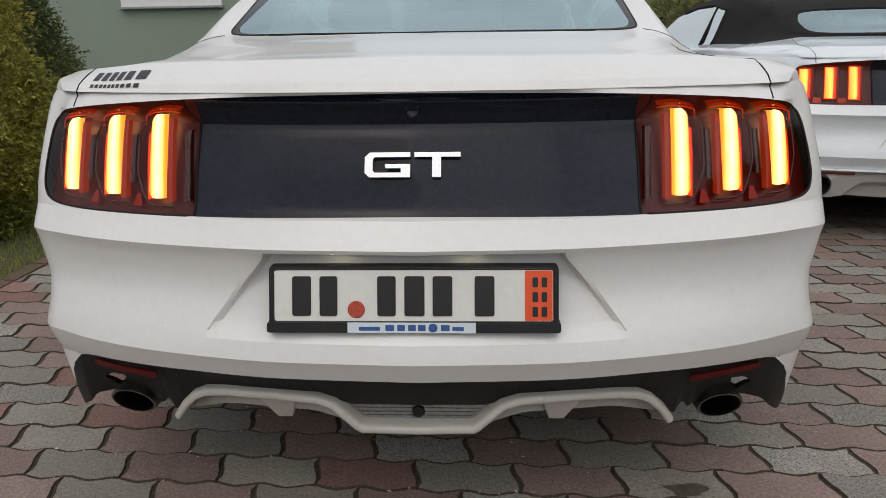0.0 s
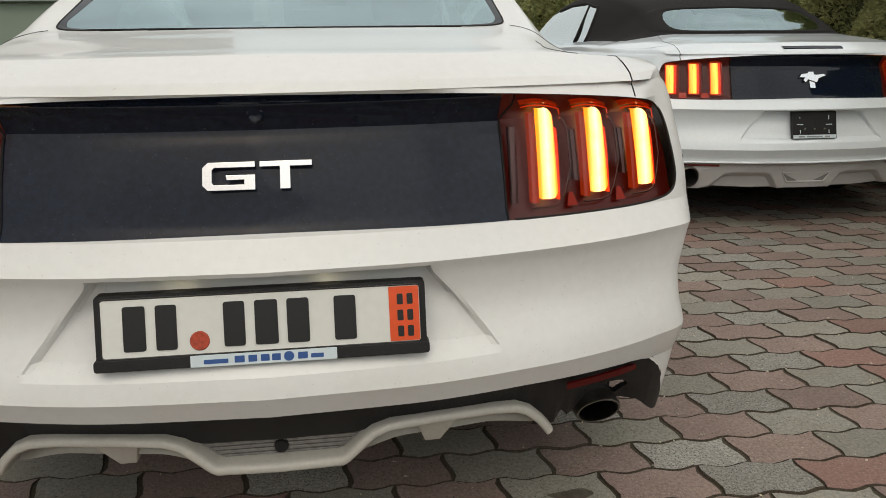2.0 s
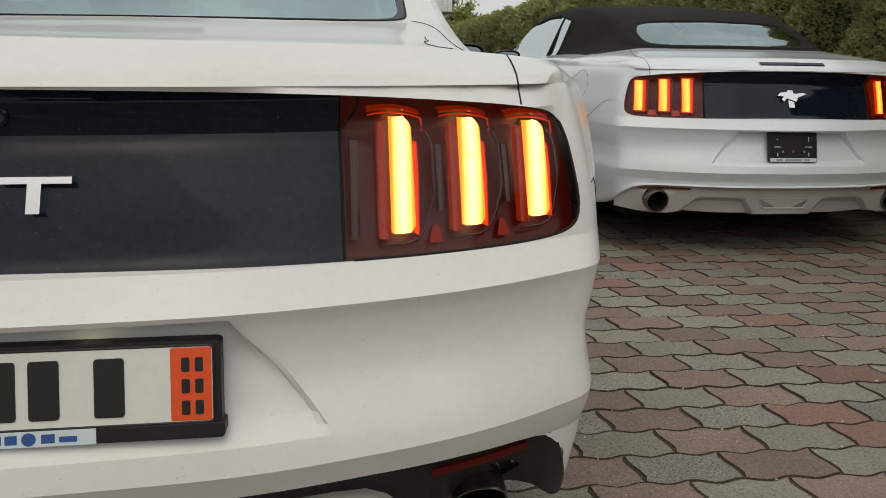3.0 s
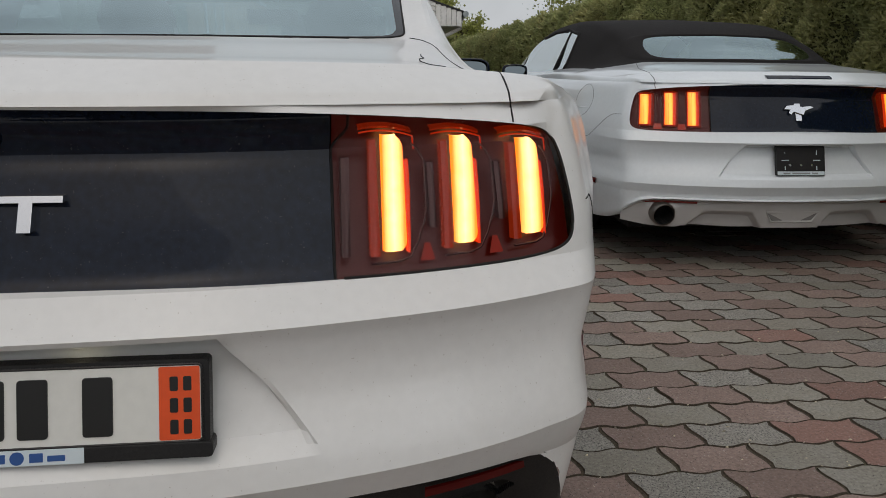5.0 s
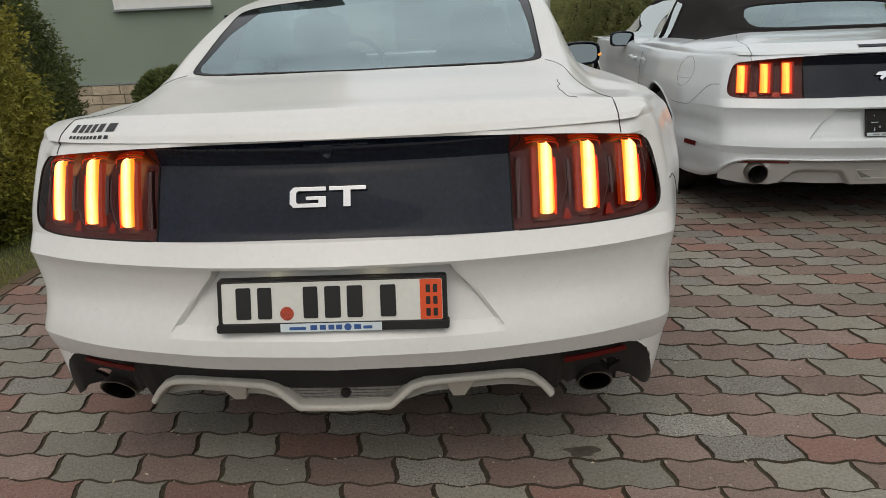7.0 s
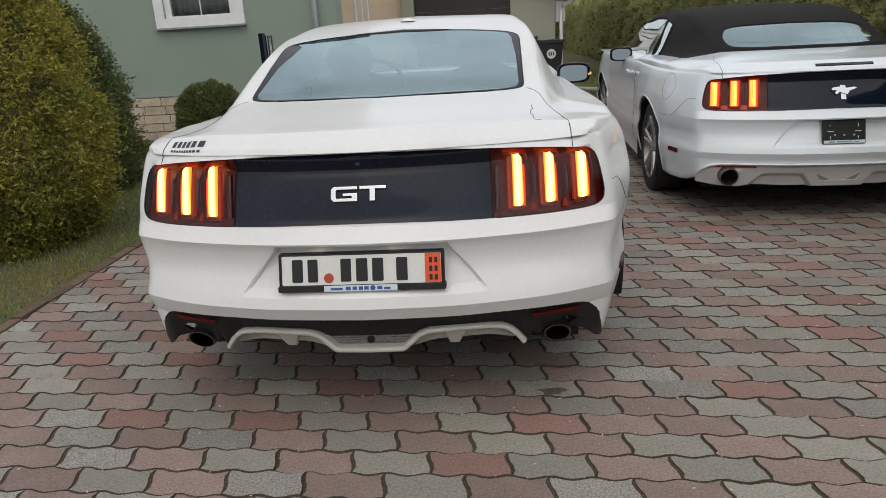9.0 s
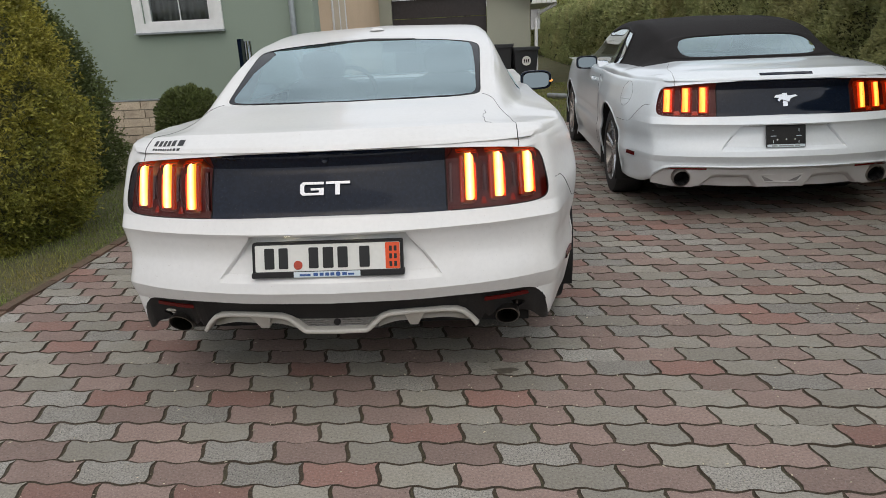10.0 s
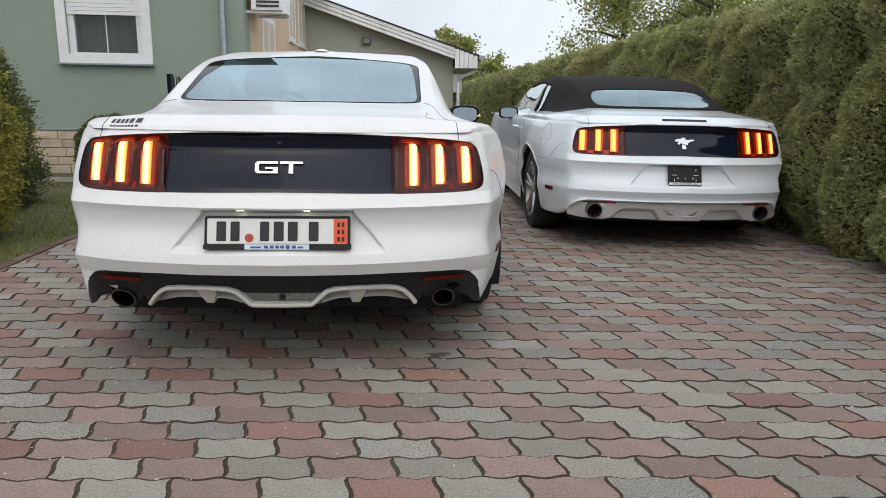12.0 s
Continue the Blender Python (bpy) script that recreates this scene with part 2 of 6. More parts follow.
HOUSE_GLASS = glass_mat("house_window_glass", (0.85, 0.88, 0.88), 0.85, 0.0, 0.4, 0.03)
# darker than the paver's top, for its bevel and sides
DARK_EDGE = mat("dark_paver_edge", (0.07, 0.054, 0.038), 0.95, fine=(200, 0.5))
JOINT = mat("dark_joint_sand", (0.062, 0.046, 0.030), 0.95, fine=(300, 0.5), bump=(150, 0.006), spots=((0.06, 0.07, 0.03), 4, 0.5))
KERB = mat("dirty_brick_kerb", (0.135, 0.085, 0.058), 0.9, fine=(120, 0.25), bump=(120, 0.003), spots=((0.10, 0.085, 0.05), 9, 0.9), vary=("object", 0.25))
SOIL = mat("lawn_soil", (0.085, 0.085, 0.034), 0.95, fine=(50, 0.4), bump=(40, 0.02), spots=((0.12, 0.10, 0.045), 1.2, 0.9))
GRASS = mat("grass_blades", (0.20, 0.255, 0.055), 0.7, spots=((0.29, 0.235, 0.08), 1.1, 0.9), vary=("island", 0.4))
# yellow-green leaves, the tail lamps' warm light mixed into the colour
THUJA_LIT = mat("lit_yellow_green_thuja", (0.33, 0.30, 0.055), 0.65, spots=((0.17, 0.19, 0.035), 2.5, 0.9), vary=("island", 0.5))
THUJA = mat("dark_green_thuja", (0.115, 0.14, 0.042), 0.65, spots=((0.075, 0.095, 0.03), 2.0, 0.9), vary=("island", 0.45))
HEDGE = mat("hedge_green", (0.37, 0.40, 0.175), 0.75, spots=((0.46, 0.43, 0.20), 1.3, 0.9), vary=("island", 0.22))
# dark twigs: shade deep in the foliage put into the core's colour
TWIG_SHADE = mat("painted_twig_shade", (0.10, 0.105, 0.045), 0.95, fine=(15, 0.5))
TREE_LEAF = mat("tree_leaves", (0.32, 0.34, 0.10), 0.6, vary=("island", 0.4))
for leafy, share in ((GRASS, 0.3), (THUJA_LIT, 0.35), (THUJA, 0.3), (HEDGE, 0.4), (TREE_LEAF, 0.5)):
    let_light_through(leafy, share)
BARK = mat("bark", (0.09, 0.07, 0.05), 0.9, fine=(30, 0.3), bump=(25, 0.02))


# ---- mesh helpers ----
def part(name, bm, material, parent=None, label="", smooth=False, bevel=0.0, weld=True):
    """Links a bmesh as one mesh object, under a thing or a part."""
    if bevel:
        sharp = [e for e in bm.edges if e.is_manifold and e.calc_face_angle(0) > 0.5]
        bmesh.ops.bevel(bm, geom=sharp, offset=bevel, segments=2, affect="EDGES", profile=0.6)
    me = bpy.data.meshes.new(name)
    bm.to_mesh(me)
    bm.free()
    me.materials.append(material)
    if smooth:
        me.polygons.foreach_set("use_smooth", [True] * len(me.polygons))
        if smooth is not True:
            me.set_sharp_from_angle(angle=radians(smooth))
    ob = new(name, me)
    if parent:
        ob.parent = parent
    if label:
        tagged(ob, label)
    return ob


def thing(name, label, category, m=None, group="", kind=""):
    e = new(name)
    e.empty_display_size = 0.1
    if m is not None:
        e.matrix_world = m
    return tagged(e, label, category, group, kind)


def box(bm, x0, x1, y0, y1, z0, z1):
    v = [bm.verts.new((x, y, z)) for z in (z0, z1) for y in (y0, y1) for x in (x0, x1)]
    for f in ((0, 2, 3, 1), (4, 5, 7, 6), (0, 1, 5, 4), (2, 6, 7, 3), (0, 4, 6, 2), (1, 3, 7, 5)):
        bm.faces.new([v[i] for i in f])
    return v


def boxed(x0, x1, y0, y1, z0, z1):
    bm = bmesh.new()
    box(bm, x0, x1, y0, y1, z0, z1)
    return bm


def sheet(rows, keep=None, back=0.0):
    """A surface through rows of points; keep(i, j, centre) says which faces stay. back: depth given to it along its normals."""
    bm = bmesh.new()
    v = [[bm.verts.new(p) for p in r] for r in rows]
    for i in range(len(v) - 1):
        for j in range(len(v[0]) - 1):
            q = (v[i][j], v[i][j + 1], v[i + 1][j + 1], v[i + 1][j])
            if keep is None or keep(i, j, sum((a.co for a in q), Vector()) / 4):
                try:
                    bm.faces.new(q)
                except ValueError:
                    pass
    bmesh.ops.remove_doubles(bm, verts=bm.verts, dist=1e-5)
    bmesh.ops.delete(bm, geom=[a for a in bm.verts if not a.link_faces], context="VERTS")
    if back:
        bmesh.ops.recalc_face_normals(bm, faces=bm.faces)
        bmesh.ops.solidify(bm, geom=bm.faces[:], thickness=back)
    return bm


def tube(points, radius, sides=10, bm=None, cap=True, closed=False):
    """A round bar along points; radius a number or one for each point."""
    bm = bm or bmesh.new()
    pts = [Vector(p) for p in points]
    rad = radius if isinstance(radius, (list, tuple)) else [radius] * len(pts)
    rings = []
    for i, p in enumerate(pts):
        a = pts[(i - 1) % len(pts)] if closed else pts[max(i - 1, 0)]
        b = pts[(i + 1) % len(pts)] if closed else pts[min(i + 1, len(pts) - 1)]
        d = (b - a).normalized()
        u = d.cross(Vector((0.123, 0.31, 1)) if abs(d.z) < 0.95 else Vector((1, 0.1, 0))).normalized()
        w = d.cross(u)
        rings.append([bm.verts.new(p + rad[i] * (u * math.cos(k * math.tau / sides) + w * math.sin(k * math.tau / sides))) for k in range(sides)])
    for i in range(len(rings) - (0 if closed else 1)):
        r, q = rings[i], rings[(i + 1) % len(rings)]
        for k in range(sides):
            bm.faces.new((r[k], r[(k + 1) % sides], q[(k + 1) % sides], q[k]))
    if cap and not closed:
        bm.faces.new(rings[0][::-1])
        bm.faces.new(rings[-1])
    return bm


def lathe(profile, axis="y", steps=40, bm=None, at=(0, 0, 0)):
    """Turns a profile of (along the axis, radius) round the axis."""
    bm = bm or bmesh.new()
    rows = []
    for k in range(steps):
        c, s = math.cos(k * math.tau / steps), math.sin(k * math.tau / steps)
        rows.append([bm.verts.new(Vector(at) + Vector({"y": (r * c, a, r * s), "x": (a, r * c, r * s), "z": (r * c, r * s, a)}[axis])) for a, r in profile])
    for k in range(steps):
        for j in range(len(profile) - 1):
            bm.faces.new((rows[k][j], rows[k][j + 1], rows[(k + 1) % steps][j + 1], rows[(k + 1) % steps][j]))
    bmesh.ops.remove_doubles(bm, verts=bm.verts, dist=1e-5)
    bmesh.ops.recalc_face_normals(bm, faces=bm.faces)
    return bm


def prism(outline, y0, y1, to=None):
    """An outline in x and z, extruded along y; to(x, y, z) bends it."""
    bm = bmesh.new()
    to = to or (lambda x, y, z: (x, y, z))
    a = [bm.verts.new(to(x, y0, z)) for x, z in outline]
    b = [bm.verts.new(to(x, y1, z)) for x, z in outline]
    n = len(a)
    bm.faces.new(a)
    bm.faces.new(b[::-1])
    for i in range(n):
        bm.faces.new((a[i], b[i], b[(i + 1) % n], a[(i + 1) % n]))
    bmesh.ops.recalc_face_normals(bm, faces=bm.faces)
    return bm


def round_rect(x0, x1, z0, z1, r, steps=4):
    out = []
    for cx, cz, a in ((x1 - r, z1 - r, 0), (x0 + r, z1 - r, 90), (x0 + r, z0 + r, 180), (x1 - r, z0 + r, 270)):
        out += [(cx + r * math.cos(radians(a + 90 * k / steps)), cz + r * math.sin(radians(a + 90 * k / steps))) for k in range(steps + 1)]
    return out


def lerp(table, t):
    """Values of a table of (t, value) at t, straight between its rows."""
    if t <= table[0][0]:
        return table[0][1]
    for (a, va), (b, vb) in zip(table, table[1:]):
        if t <= b:
            return va + (vb - va) * (t - a) / (b - a)
    return table[-1][1]


def spline(table, t):
    """Smooth values of a table of (t, value) at t."""
    n = len(table)
    if t <= table[0][0]:
        return table[0][1]
    if t >= table[-1][0]:
        return table[-1][1]
    k = next(i for i in range(n - 1) if t <= table[i + 1][0])
    (a, va), (b, vb) = table[k], table[k + 1]
    d = (vb - va) / (b - a)
    dl = (va - table[k - 1][1]) / (a - table[k - 1][0]) if k else d
    dr = (table[k + 2][1] - vb) / (table[k + 2][0] - b) if k + 2 < n else d
    ma = 0.0 if d * dl <= 0 else 2 * d * dl / (d + dl)
    mb = 0.0 if d * dr <= 0 else 2 * d * dr / (d + dr)
    h, s = b - a, (t - a) / (b - a)
    return va * (1 + 2 * s) * (1 - s) ** 2 + h * ma * s * (1 - s) ** 2 + vb * s * s * (3 - 2 * s) + h * mb * s * s * (s - 1)


# ---- the cars ----
# Plan of the body at its widest, from the middle of the tail round to the middle of the nose.
PLAN = [(0, 0), (0.25, 0.014), (0.45, 0.048), (0.60, 0.088), (0.722, 0.137), (0.802, 0.183), (0.843, 0.289), (0.882, 0.419), (0.922, 0.56), (0.938, 0.78),
        (0.956, 1.08), (0.953, 1.4), (0.935, 1.8), (0.925, 2.6), (0.93, 3.4), (0.94, 3.8), (0.915, 4.15), (0.84, 4.42), (0.62, 4.60), (0.3, 4.68), (0, 4.70)]
PLAN_X = [(i, p[0]) for i, p in enumerate(PLAN)]
PLAN_Y = [(i, p[1]) for i, p in enumerate(PLAN)]
# Depth of the tail by height, in stretches that meet in creases.
TAILS = [[(0.40, 0.004), (0.418, -0.007), (0.43, -0.0125), (0.445, -0.0195), (0.466, -0.030)],
         [(0.466, -0.030), (0.50, -0.018), (0.53, -0.002), (0.552, 0.010), (0.575, 0.020), (0.61, 0.027), (0.645, 0.023), (0.672, 0.011)],
         [(0.672, 0.011), (0.70, 0.036), (0.718, 0.050)],
         [(0.718, 0.050), (0.735, 0.055), (0.80, 0.074), (0.86, 0.094), (0.905, 0.109), (0.93, 0.104), (0.948, 0.090)]]


def tail_depth(z):
    for t in TAILS:
        if z <= t[-1][0]:
            return spline(t, z)
    return TAILS[-1][-1][1]


WIDTH = [(0.15, 0.965), (0.24, 0.965), (0.30, 0.98), (0.41, 1.004), (0.45, 1.009), (0.47, 1.007), (0.52, 0.997), (0.56, 0.998), (0.61, 1.011), (0.655, 1.018), (0.70, 1.021), (0.75, 1.018), (0.85, 0.996), (0.91, 0.979), (0.935, 0.967), (0.948, 0.952)]
LAMP_EDGE = [(0, 0.945), (0.28, 0.941), (0.425, 0.937), (0.55, 0.930), (0.66, 0.9215), (0.73, 0.911), (0.756, 0.897), (0.770, 0.868), (0.780, 0.83), (0.788, 0.79),
             (0.791, 0.765), (0.787, 0.742), (0.772, 0.729), (0.740, 0.722), (0.66, 0.719), (0.442, 0.719), (0.28, 0.722), (0, 0.726)]
for _ in range(3):   # corners cut until the outline is round
    LAMP_EDGE = LAMP_EDGE[:1] + [(a[0] + (b[0] - a[0]) * t, a[1] + (b[1] - a[1]) * t) for a, b in zip(LAMP_EDGE, LAMP_EDGE[1:]) for t in (0.25, 0.75)] + LAMP_EDGE[-1:]
LAMP_OUT = max(range(len(LAMP_EDGE)), key=lambda k: LAMP_EDGE[k][0])
UPPER = [(0, 0.424), (0.45, 0.424), (0.60, 0.420), (0.68, 0.416), (0.71, 0.411), (0.735, 0.401), (0.760, 0.377), (0.781, 0.340), (0.798, 0.300), (0.811, 0.262)]
SKIRT = [(0.18, 0.300), (0.206, 0.262), (0.29, 0.266), (0.72, 0.285)]
AXLES, TYRE_R, ARCH_R = (1.10, 3.82), 0.345, 0.392


def smooth01(t):
    t = min(max(t, 0.0), 1.0)
    return t * t * (3 - 2 * t)


def notch_half(z):
    return lerp([(0.49, 0.412), (0.535, 0.376), (0.645, 0.283), (0.66, 0.276)], z)


def corner_rise(x, z):
    """The lip's overhang runs out into the quarter panel."""
    return 0.024 * smooth01((x - 0.665) / 0.10) * max(0.0, (z - 0.905) / 0.043)


def body_point(s, z):
    """The body's skin: s runs along PLAN, z is the height."""
    x, y = spline(PLAN_X, s), spline(PLAN_Y, s)
    tail = tail_depth(z) if y < 0.9 else 0.05
    if 0.466 < z < 0.672:
        w = 0.2 * smooth01((x - 0.66) / 0.14)
        tail = tail * (1 - w) + w * (-0.030 + 0.041 * (z - 0.466) / 0.206)
    tail += corner_rise(x, z)
    tail = tail * (1 - smooth01(y / 0.6)) + 0.05 * smooth01(y / 0.6)
    x *= spline(WIDTH, z)
    # hollow flank along the doors, a crease above it
    x -= 0.022 * smooth01((y - 1.35) / 0.5) * smooth01((3.6 - y) / 0.3) * math.exp(-((z - 0.70) / 0.11) ** 2)
    x += 0.010 * smooth01((y - 0.35) / 0.4) * smooth01((1.75 - y) / 0.4) * smooth01((z - 0.66) / 0.12) * smooth01((0.93 - z) / 0.05)
    # hollow for the number plate
    half = notch_half(z)
    q = smooth01((half + 0.005 - x) / 0.012) * smooth01((z - 0.503) / 0.02) * smooth01((0.664 - z) / 0.010)
    floor_y = y + lerp([(0.49, -0.024), (0.53, 0.018), (0.60, 0.050), (0.65, 0.062)], z)
    y0 = y + tail
    return Vector((x, y0 + q * max(0.0, floor_y - y0), z))


def body_at(x, z):
    """The place on the tail at a given x and height."""
    lo, hi = 0.0, 10.0
    for _ in range(40):
        mid = (lo + hi) / 2
        if spline(PLAN_X, mid) * spline(WIDTH, z) < abs(x):
            lo = mid
        else:
            hi = mid
    p = body_point(lo, z)
    return Vector((x, p.y, z))


def body_side(y, z):
    """The half width of the body at a given y and height."""
    lo, hi = 0.0, 15.0
    for _ in range(40):
        mid = (lo + hi) / 2
        lo, hi = (mid, hi) if body_point(mid, z).y < y else (lo, mid)
    return body_point(lo, z).x


def nearest_on(poly, x, z):
    best = None
    for (ax, az), (bx, bz) in zip(poly, poly[1:]):
        dx, dz = bx - ax, bz - az
        t = min(max(((x - ax) * dx + (z - az) * dz) / (dx * dx + dz * dz), 0), 1)
        px, pz = ax + t * dx, az + t * dz
        d = (px - x) ** 2 + (pz - z) ** 2
        if best is None or d < best[0]:
            best = (d, px, pz)
    return best


def in_lamps(x, z):
    tops, bots = LAMP_EDGE[:LAMP_OUT + 1], LAMP_EDGE[:LAMP_OUT - 1:-1]
    x = abs(x)
    return x < LAMP_EDGE[LAMP_OUT][0] and lerp(bots, x) < z < lerp(tops, x)


def under_lip(p):
    """Carries the slope of the lip down to the upper edge of the lamps."""
    x = abs(p.x)
    if p.y > 0.4 or x > 0.80 or p.z < lerp(LAMP_EDGE[:LAMP_OUT + 1], x) - 1e-4 or p.z < 0.88:
        return p
    w = smooth01((x - 0.25) / 0.15) * (1 - smooth01((x - 0.70) / 0.07)) * smooth01((p.z - 0.895) / 0.022)
    want = 0.090 + corner_rise(x, 0.948) - 0.65 * (0.948 - p.z)
    return p + Vector((0, w * (want - tail_depth(p.z) - corner_rise(x, p.z)), 0))


def body_mesh(coupe):
    """Bumper, quarters and sides in one skin, with the arches and the lamps' opening cut out of it."""
    ss = [k * 0.04 for k in range(0, 110)] + [4.4 + k * 0.015 for k in range(80)] + [5.6 + k * 0.1 for k in range(45)] + [10 + k * 0.125 for k in range(1, 33)] + [14 + k * 0.25 for k in range(1, 25)]
    zs = [0.17, 0.19, 0.22, 0.26, 0.285, 0.30, 0.315, 0.33, 0.345, 0.36, 0.375, 0.39, 0.40, 0.409, 0.418, 0.43, 0.442, 0.455, 0.462, 0.466, 0.471, 0.485] + [0.50 + k * 0.0125 for k in range(12)]
    zs += [0.648, 0.656, 0.664, 0.6695, 0.672, 0.6745, 0.684, 0.695, 0.706, 0.7155, 0.718, 0.722, 0.735, 0.75, 0.77, 0.79, 0.81, 0.83, 0.85, 0.87, 0.885, 0.90, 0.915, 0.925, 0.935, 0.942, 0.948]

    def along_notch(s, z):
        """Bends the columns so that one runs down each side of the plate's hollow."""
        x = spline(PLAN_X, s)
        if not 0.2 < x < 0.5:
            return s
        w = 1 - abs(x - 0.335) / (0.135 if x < 0.335 else 0.165)
        w *= smooth01((z - 0.42) / 0.07) * smooth01((0.70 - z) / 0.035)
        return s + w * (notch_half(z) - 0.335) / 0.2
    grid = [[(s, z, body_point(along_notch(s, z), z)) for s in ss] for z in zs]
    bm = bmesh.new()
    gone, verts = {}, {}
    for i, row in enumerate(grid):
        for j, (s, z, p) in enumerate(row):
            inside = False
            if p.y < 0.5 and in_lamps(p.x, z):
                inside = True
                _, nx, nz = nearest_on(LAMP_EDGE, p.x, z)
                q = body_at(nx, nz)
            foot = lerp(UPPER, p.x) - 0.003 if p.y < 0.18 else lerp(SKIRT, p.y)
            if coupe and p.y < 0.74 and z < foot:
                inside = True
                q = body_point(s, foot)
            for ya in AXLES:
                d = math.hypot(p.y - ya, z - TYRE_R)
                if p.x > 0.7 and d < ARCH_R:
                    inside = True
                    k = ARCH_R / max(d, 1e-3)
                    q = Vector((p.x + 0.002, ya + (p.y - ya) * k, TYRE_R + (z - TYRE_R) * k))
            gone[i, j] = inside
            verts[i, j] = (p, under_lip(q if inside else p))
    made = {}

    def vert(i, j, side):
        key = (i, j, side if verts[i, j][1].x > 1e-6 else 1)
        if key not in made:
            c = verts[i, j][1].copy()
            c.x *= key[2]
            made[key] = bm.verts.new(c)
        return made[key]

    for side in (1, -1):
        for i in range(len(zs) - 1):
            for j in range(len(ss) - 1):
                q = ((i, j), (i, j + 1), (i + 1, j + 1), (i + 1, j))
                if all(gone[k] for k in q):
                    continue
                if not coupe and ((zs[i + 1] < 0.428 and grid[i][j][2].y < 0.69) or (zs[i + 1] < 0.27 and grid[i][j][2].y < 0.8)):
                    continue
                f = [vert(*k, side) for k in q]
                f = list(dict.fromkeys(f))
                if len(f) > 2:
                    try:
                        bm.faces.new(f if side > 0 else f[::-1])
                    except ValueError:
                        pass
    bmesh.ops.delete(bm, geom=[a for a in bm.verts if not a.link_faces], context="VERTS")
    bmesh.ops.remove_doubles(bm, verts=bm.verts, dist=2e-4)
    bmesh.ops.recalc_face_normals(bm, faces=bm.faces)
    return bm


# Upper skin: distance from the lip, height on the middle line, then (x, z) of glass edge, pillar edge, belt and shoulder.
COUPE = [
    (0.000, 0.948, 0.53, 0.948, 0.62, 0.948, 0.70, 0.948, 0.77, 0.948),
    (0.010, 0.962, 0.53, 0.959, 0.62, 0.957, 0.70, 0.957, 0.764, 0.962),
    (0.014, 0.966, 0.53, 0.963, 0.62, 0.960, 0.70, 0.961, 0.763, 0.966),
    (0.083, 1.004, 0.53, 0.998, 0.62, 0.992, 0.70, 0.987, 0.757, 0.981),
    (0.088, 1.0065, 0.53, 1.0005, 0.62, 0.994, 0.70, 0.988, 0.757, 0.982),
    (0.200, 1.016, 0.53, 1.008, 0.605, 0.995, 0.700, 0.983, 0.781, 0.977),
    (0.400, 1.037, 0.53, 1.031, 0.600, 1.020, 0.704, 0.978, 0.841, 0.963),
    (0.605, 1.058, 0.535, 1.054, 0.612, 1.058, 0.712, 0.984, 0.873, 0.963),
    (0.700, 1.092, 0.537, 1.084, 0.609, 1.091, 0.727, 0.991, 0.880, 0.959),
    (0.850, 1.145, 0.540, 1.133, 0.609, 1.140, 0.738, 0.990, 0.895, 0.954),
    (1.050, 1.210, 0.543, 1.194, 0.613, 1.193, 0.754, 0.987, 0.905, 0.952),
    (1.300, 1.282, 0.545, 1.262, 0.609, 1.254, 0.771, 0.986, 0.912, 0.952),
    (1.500, 1.328, 0.540, 1.305, 0.600, 1.290, 0.776, 0.988, 0.910, 0.952),
    (1.750, 1.357, 0.535, 1.335, 0.600, 1.303, 0.784, 0.989, 0.908, 0.951),
    (2.100, 1.372, 0.530, 1.350, 0.601, 1.311, 0.789, 0.984, 0.905, 0.952),
    (2.550, 1.362, 0.530, 1.340, 0.610, 1.295, 0.797, 0.983, 0.90, 0.956),
    (2.850, 1.322, 0.545, 1.300, 0.640, 1.245, 0.803, 0.982, 0.90, 0.958),
    (3.300, 1.140, 0.600, 1.120, 0.700, 1.070, 0.808, 0.980, 0.895, 0.960),
    (3.600, 1.000, 0.640, 0.990, 0.730, 0.982, 0.810, 0.972, 0.89, 0.956),
    (3.700, 0.985, 0.640, 0.978, 0.730, 0.972, 0.810, 0.966, 0.88, 0.954),
    (4.450, 0.955, 0.560, 0.954, 0.640, 0.953, 0.700, 0.952, 0.76, 0.950),
]
SOFT_TOP = COUPE[:5] + [
    (0.200, 1.016, 0.53, 1.011, 0.63, 1.006, 0.71, 0.999, 0.80, 0.975),
    (0.400, 1.037, 0.53, 1.033, 0.635, 1.024, 0.74, 1.010, 0.84, 0.982),
    (0.580, 1.052, 0.52, 1.050, 0.635, 1.036, 0.765, 1.014, 0.87, 0.986),
    (0.640, 1.068, 0.52, 1.064, 0.635, 1.044, 0.77, 1.015, 0.872, 0.987),
    (0.760, 1.128, 0.52, 1.115, 0.630, 1.070, 0.77, 1.010, 0.88, 0.984),
    (0.950, 1.205, 0.53, 1.190, 0.628, 1.130, 0.78, 1.012, 0.895, 0.986),
    (1.200, 1.283, 0.55, 1.262, 0.640, 1.200, 0.79, 1.012, 0.905, 0.985),
    (1.450, 1.330, 0.55, 1.308, 0.642, 1.245, 0.80, 1.008, 0.910, 0.980),
    (1.750, 1.356, 0.545, 1.336, 0.640, 1.275, 0.805, 1.0, 0.908, 0.972),
] + COUPE[14:]


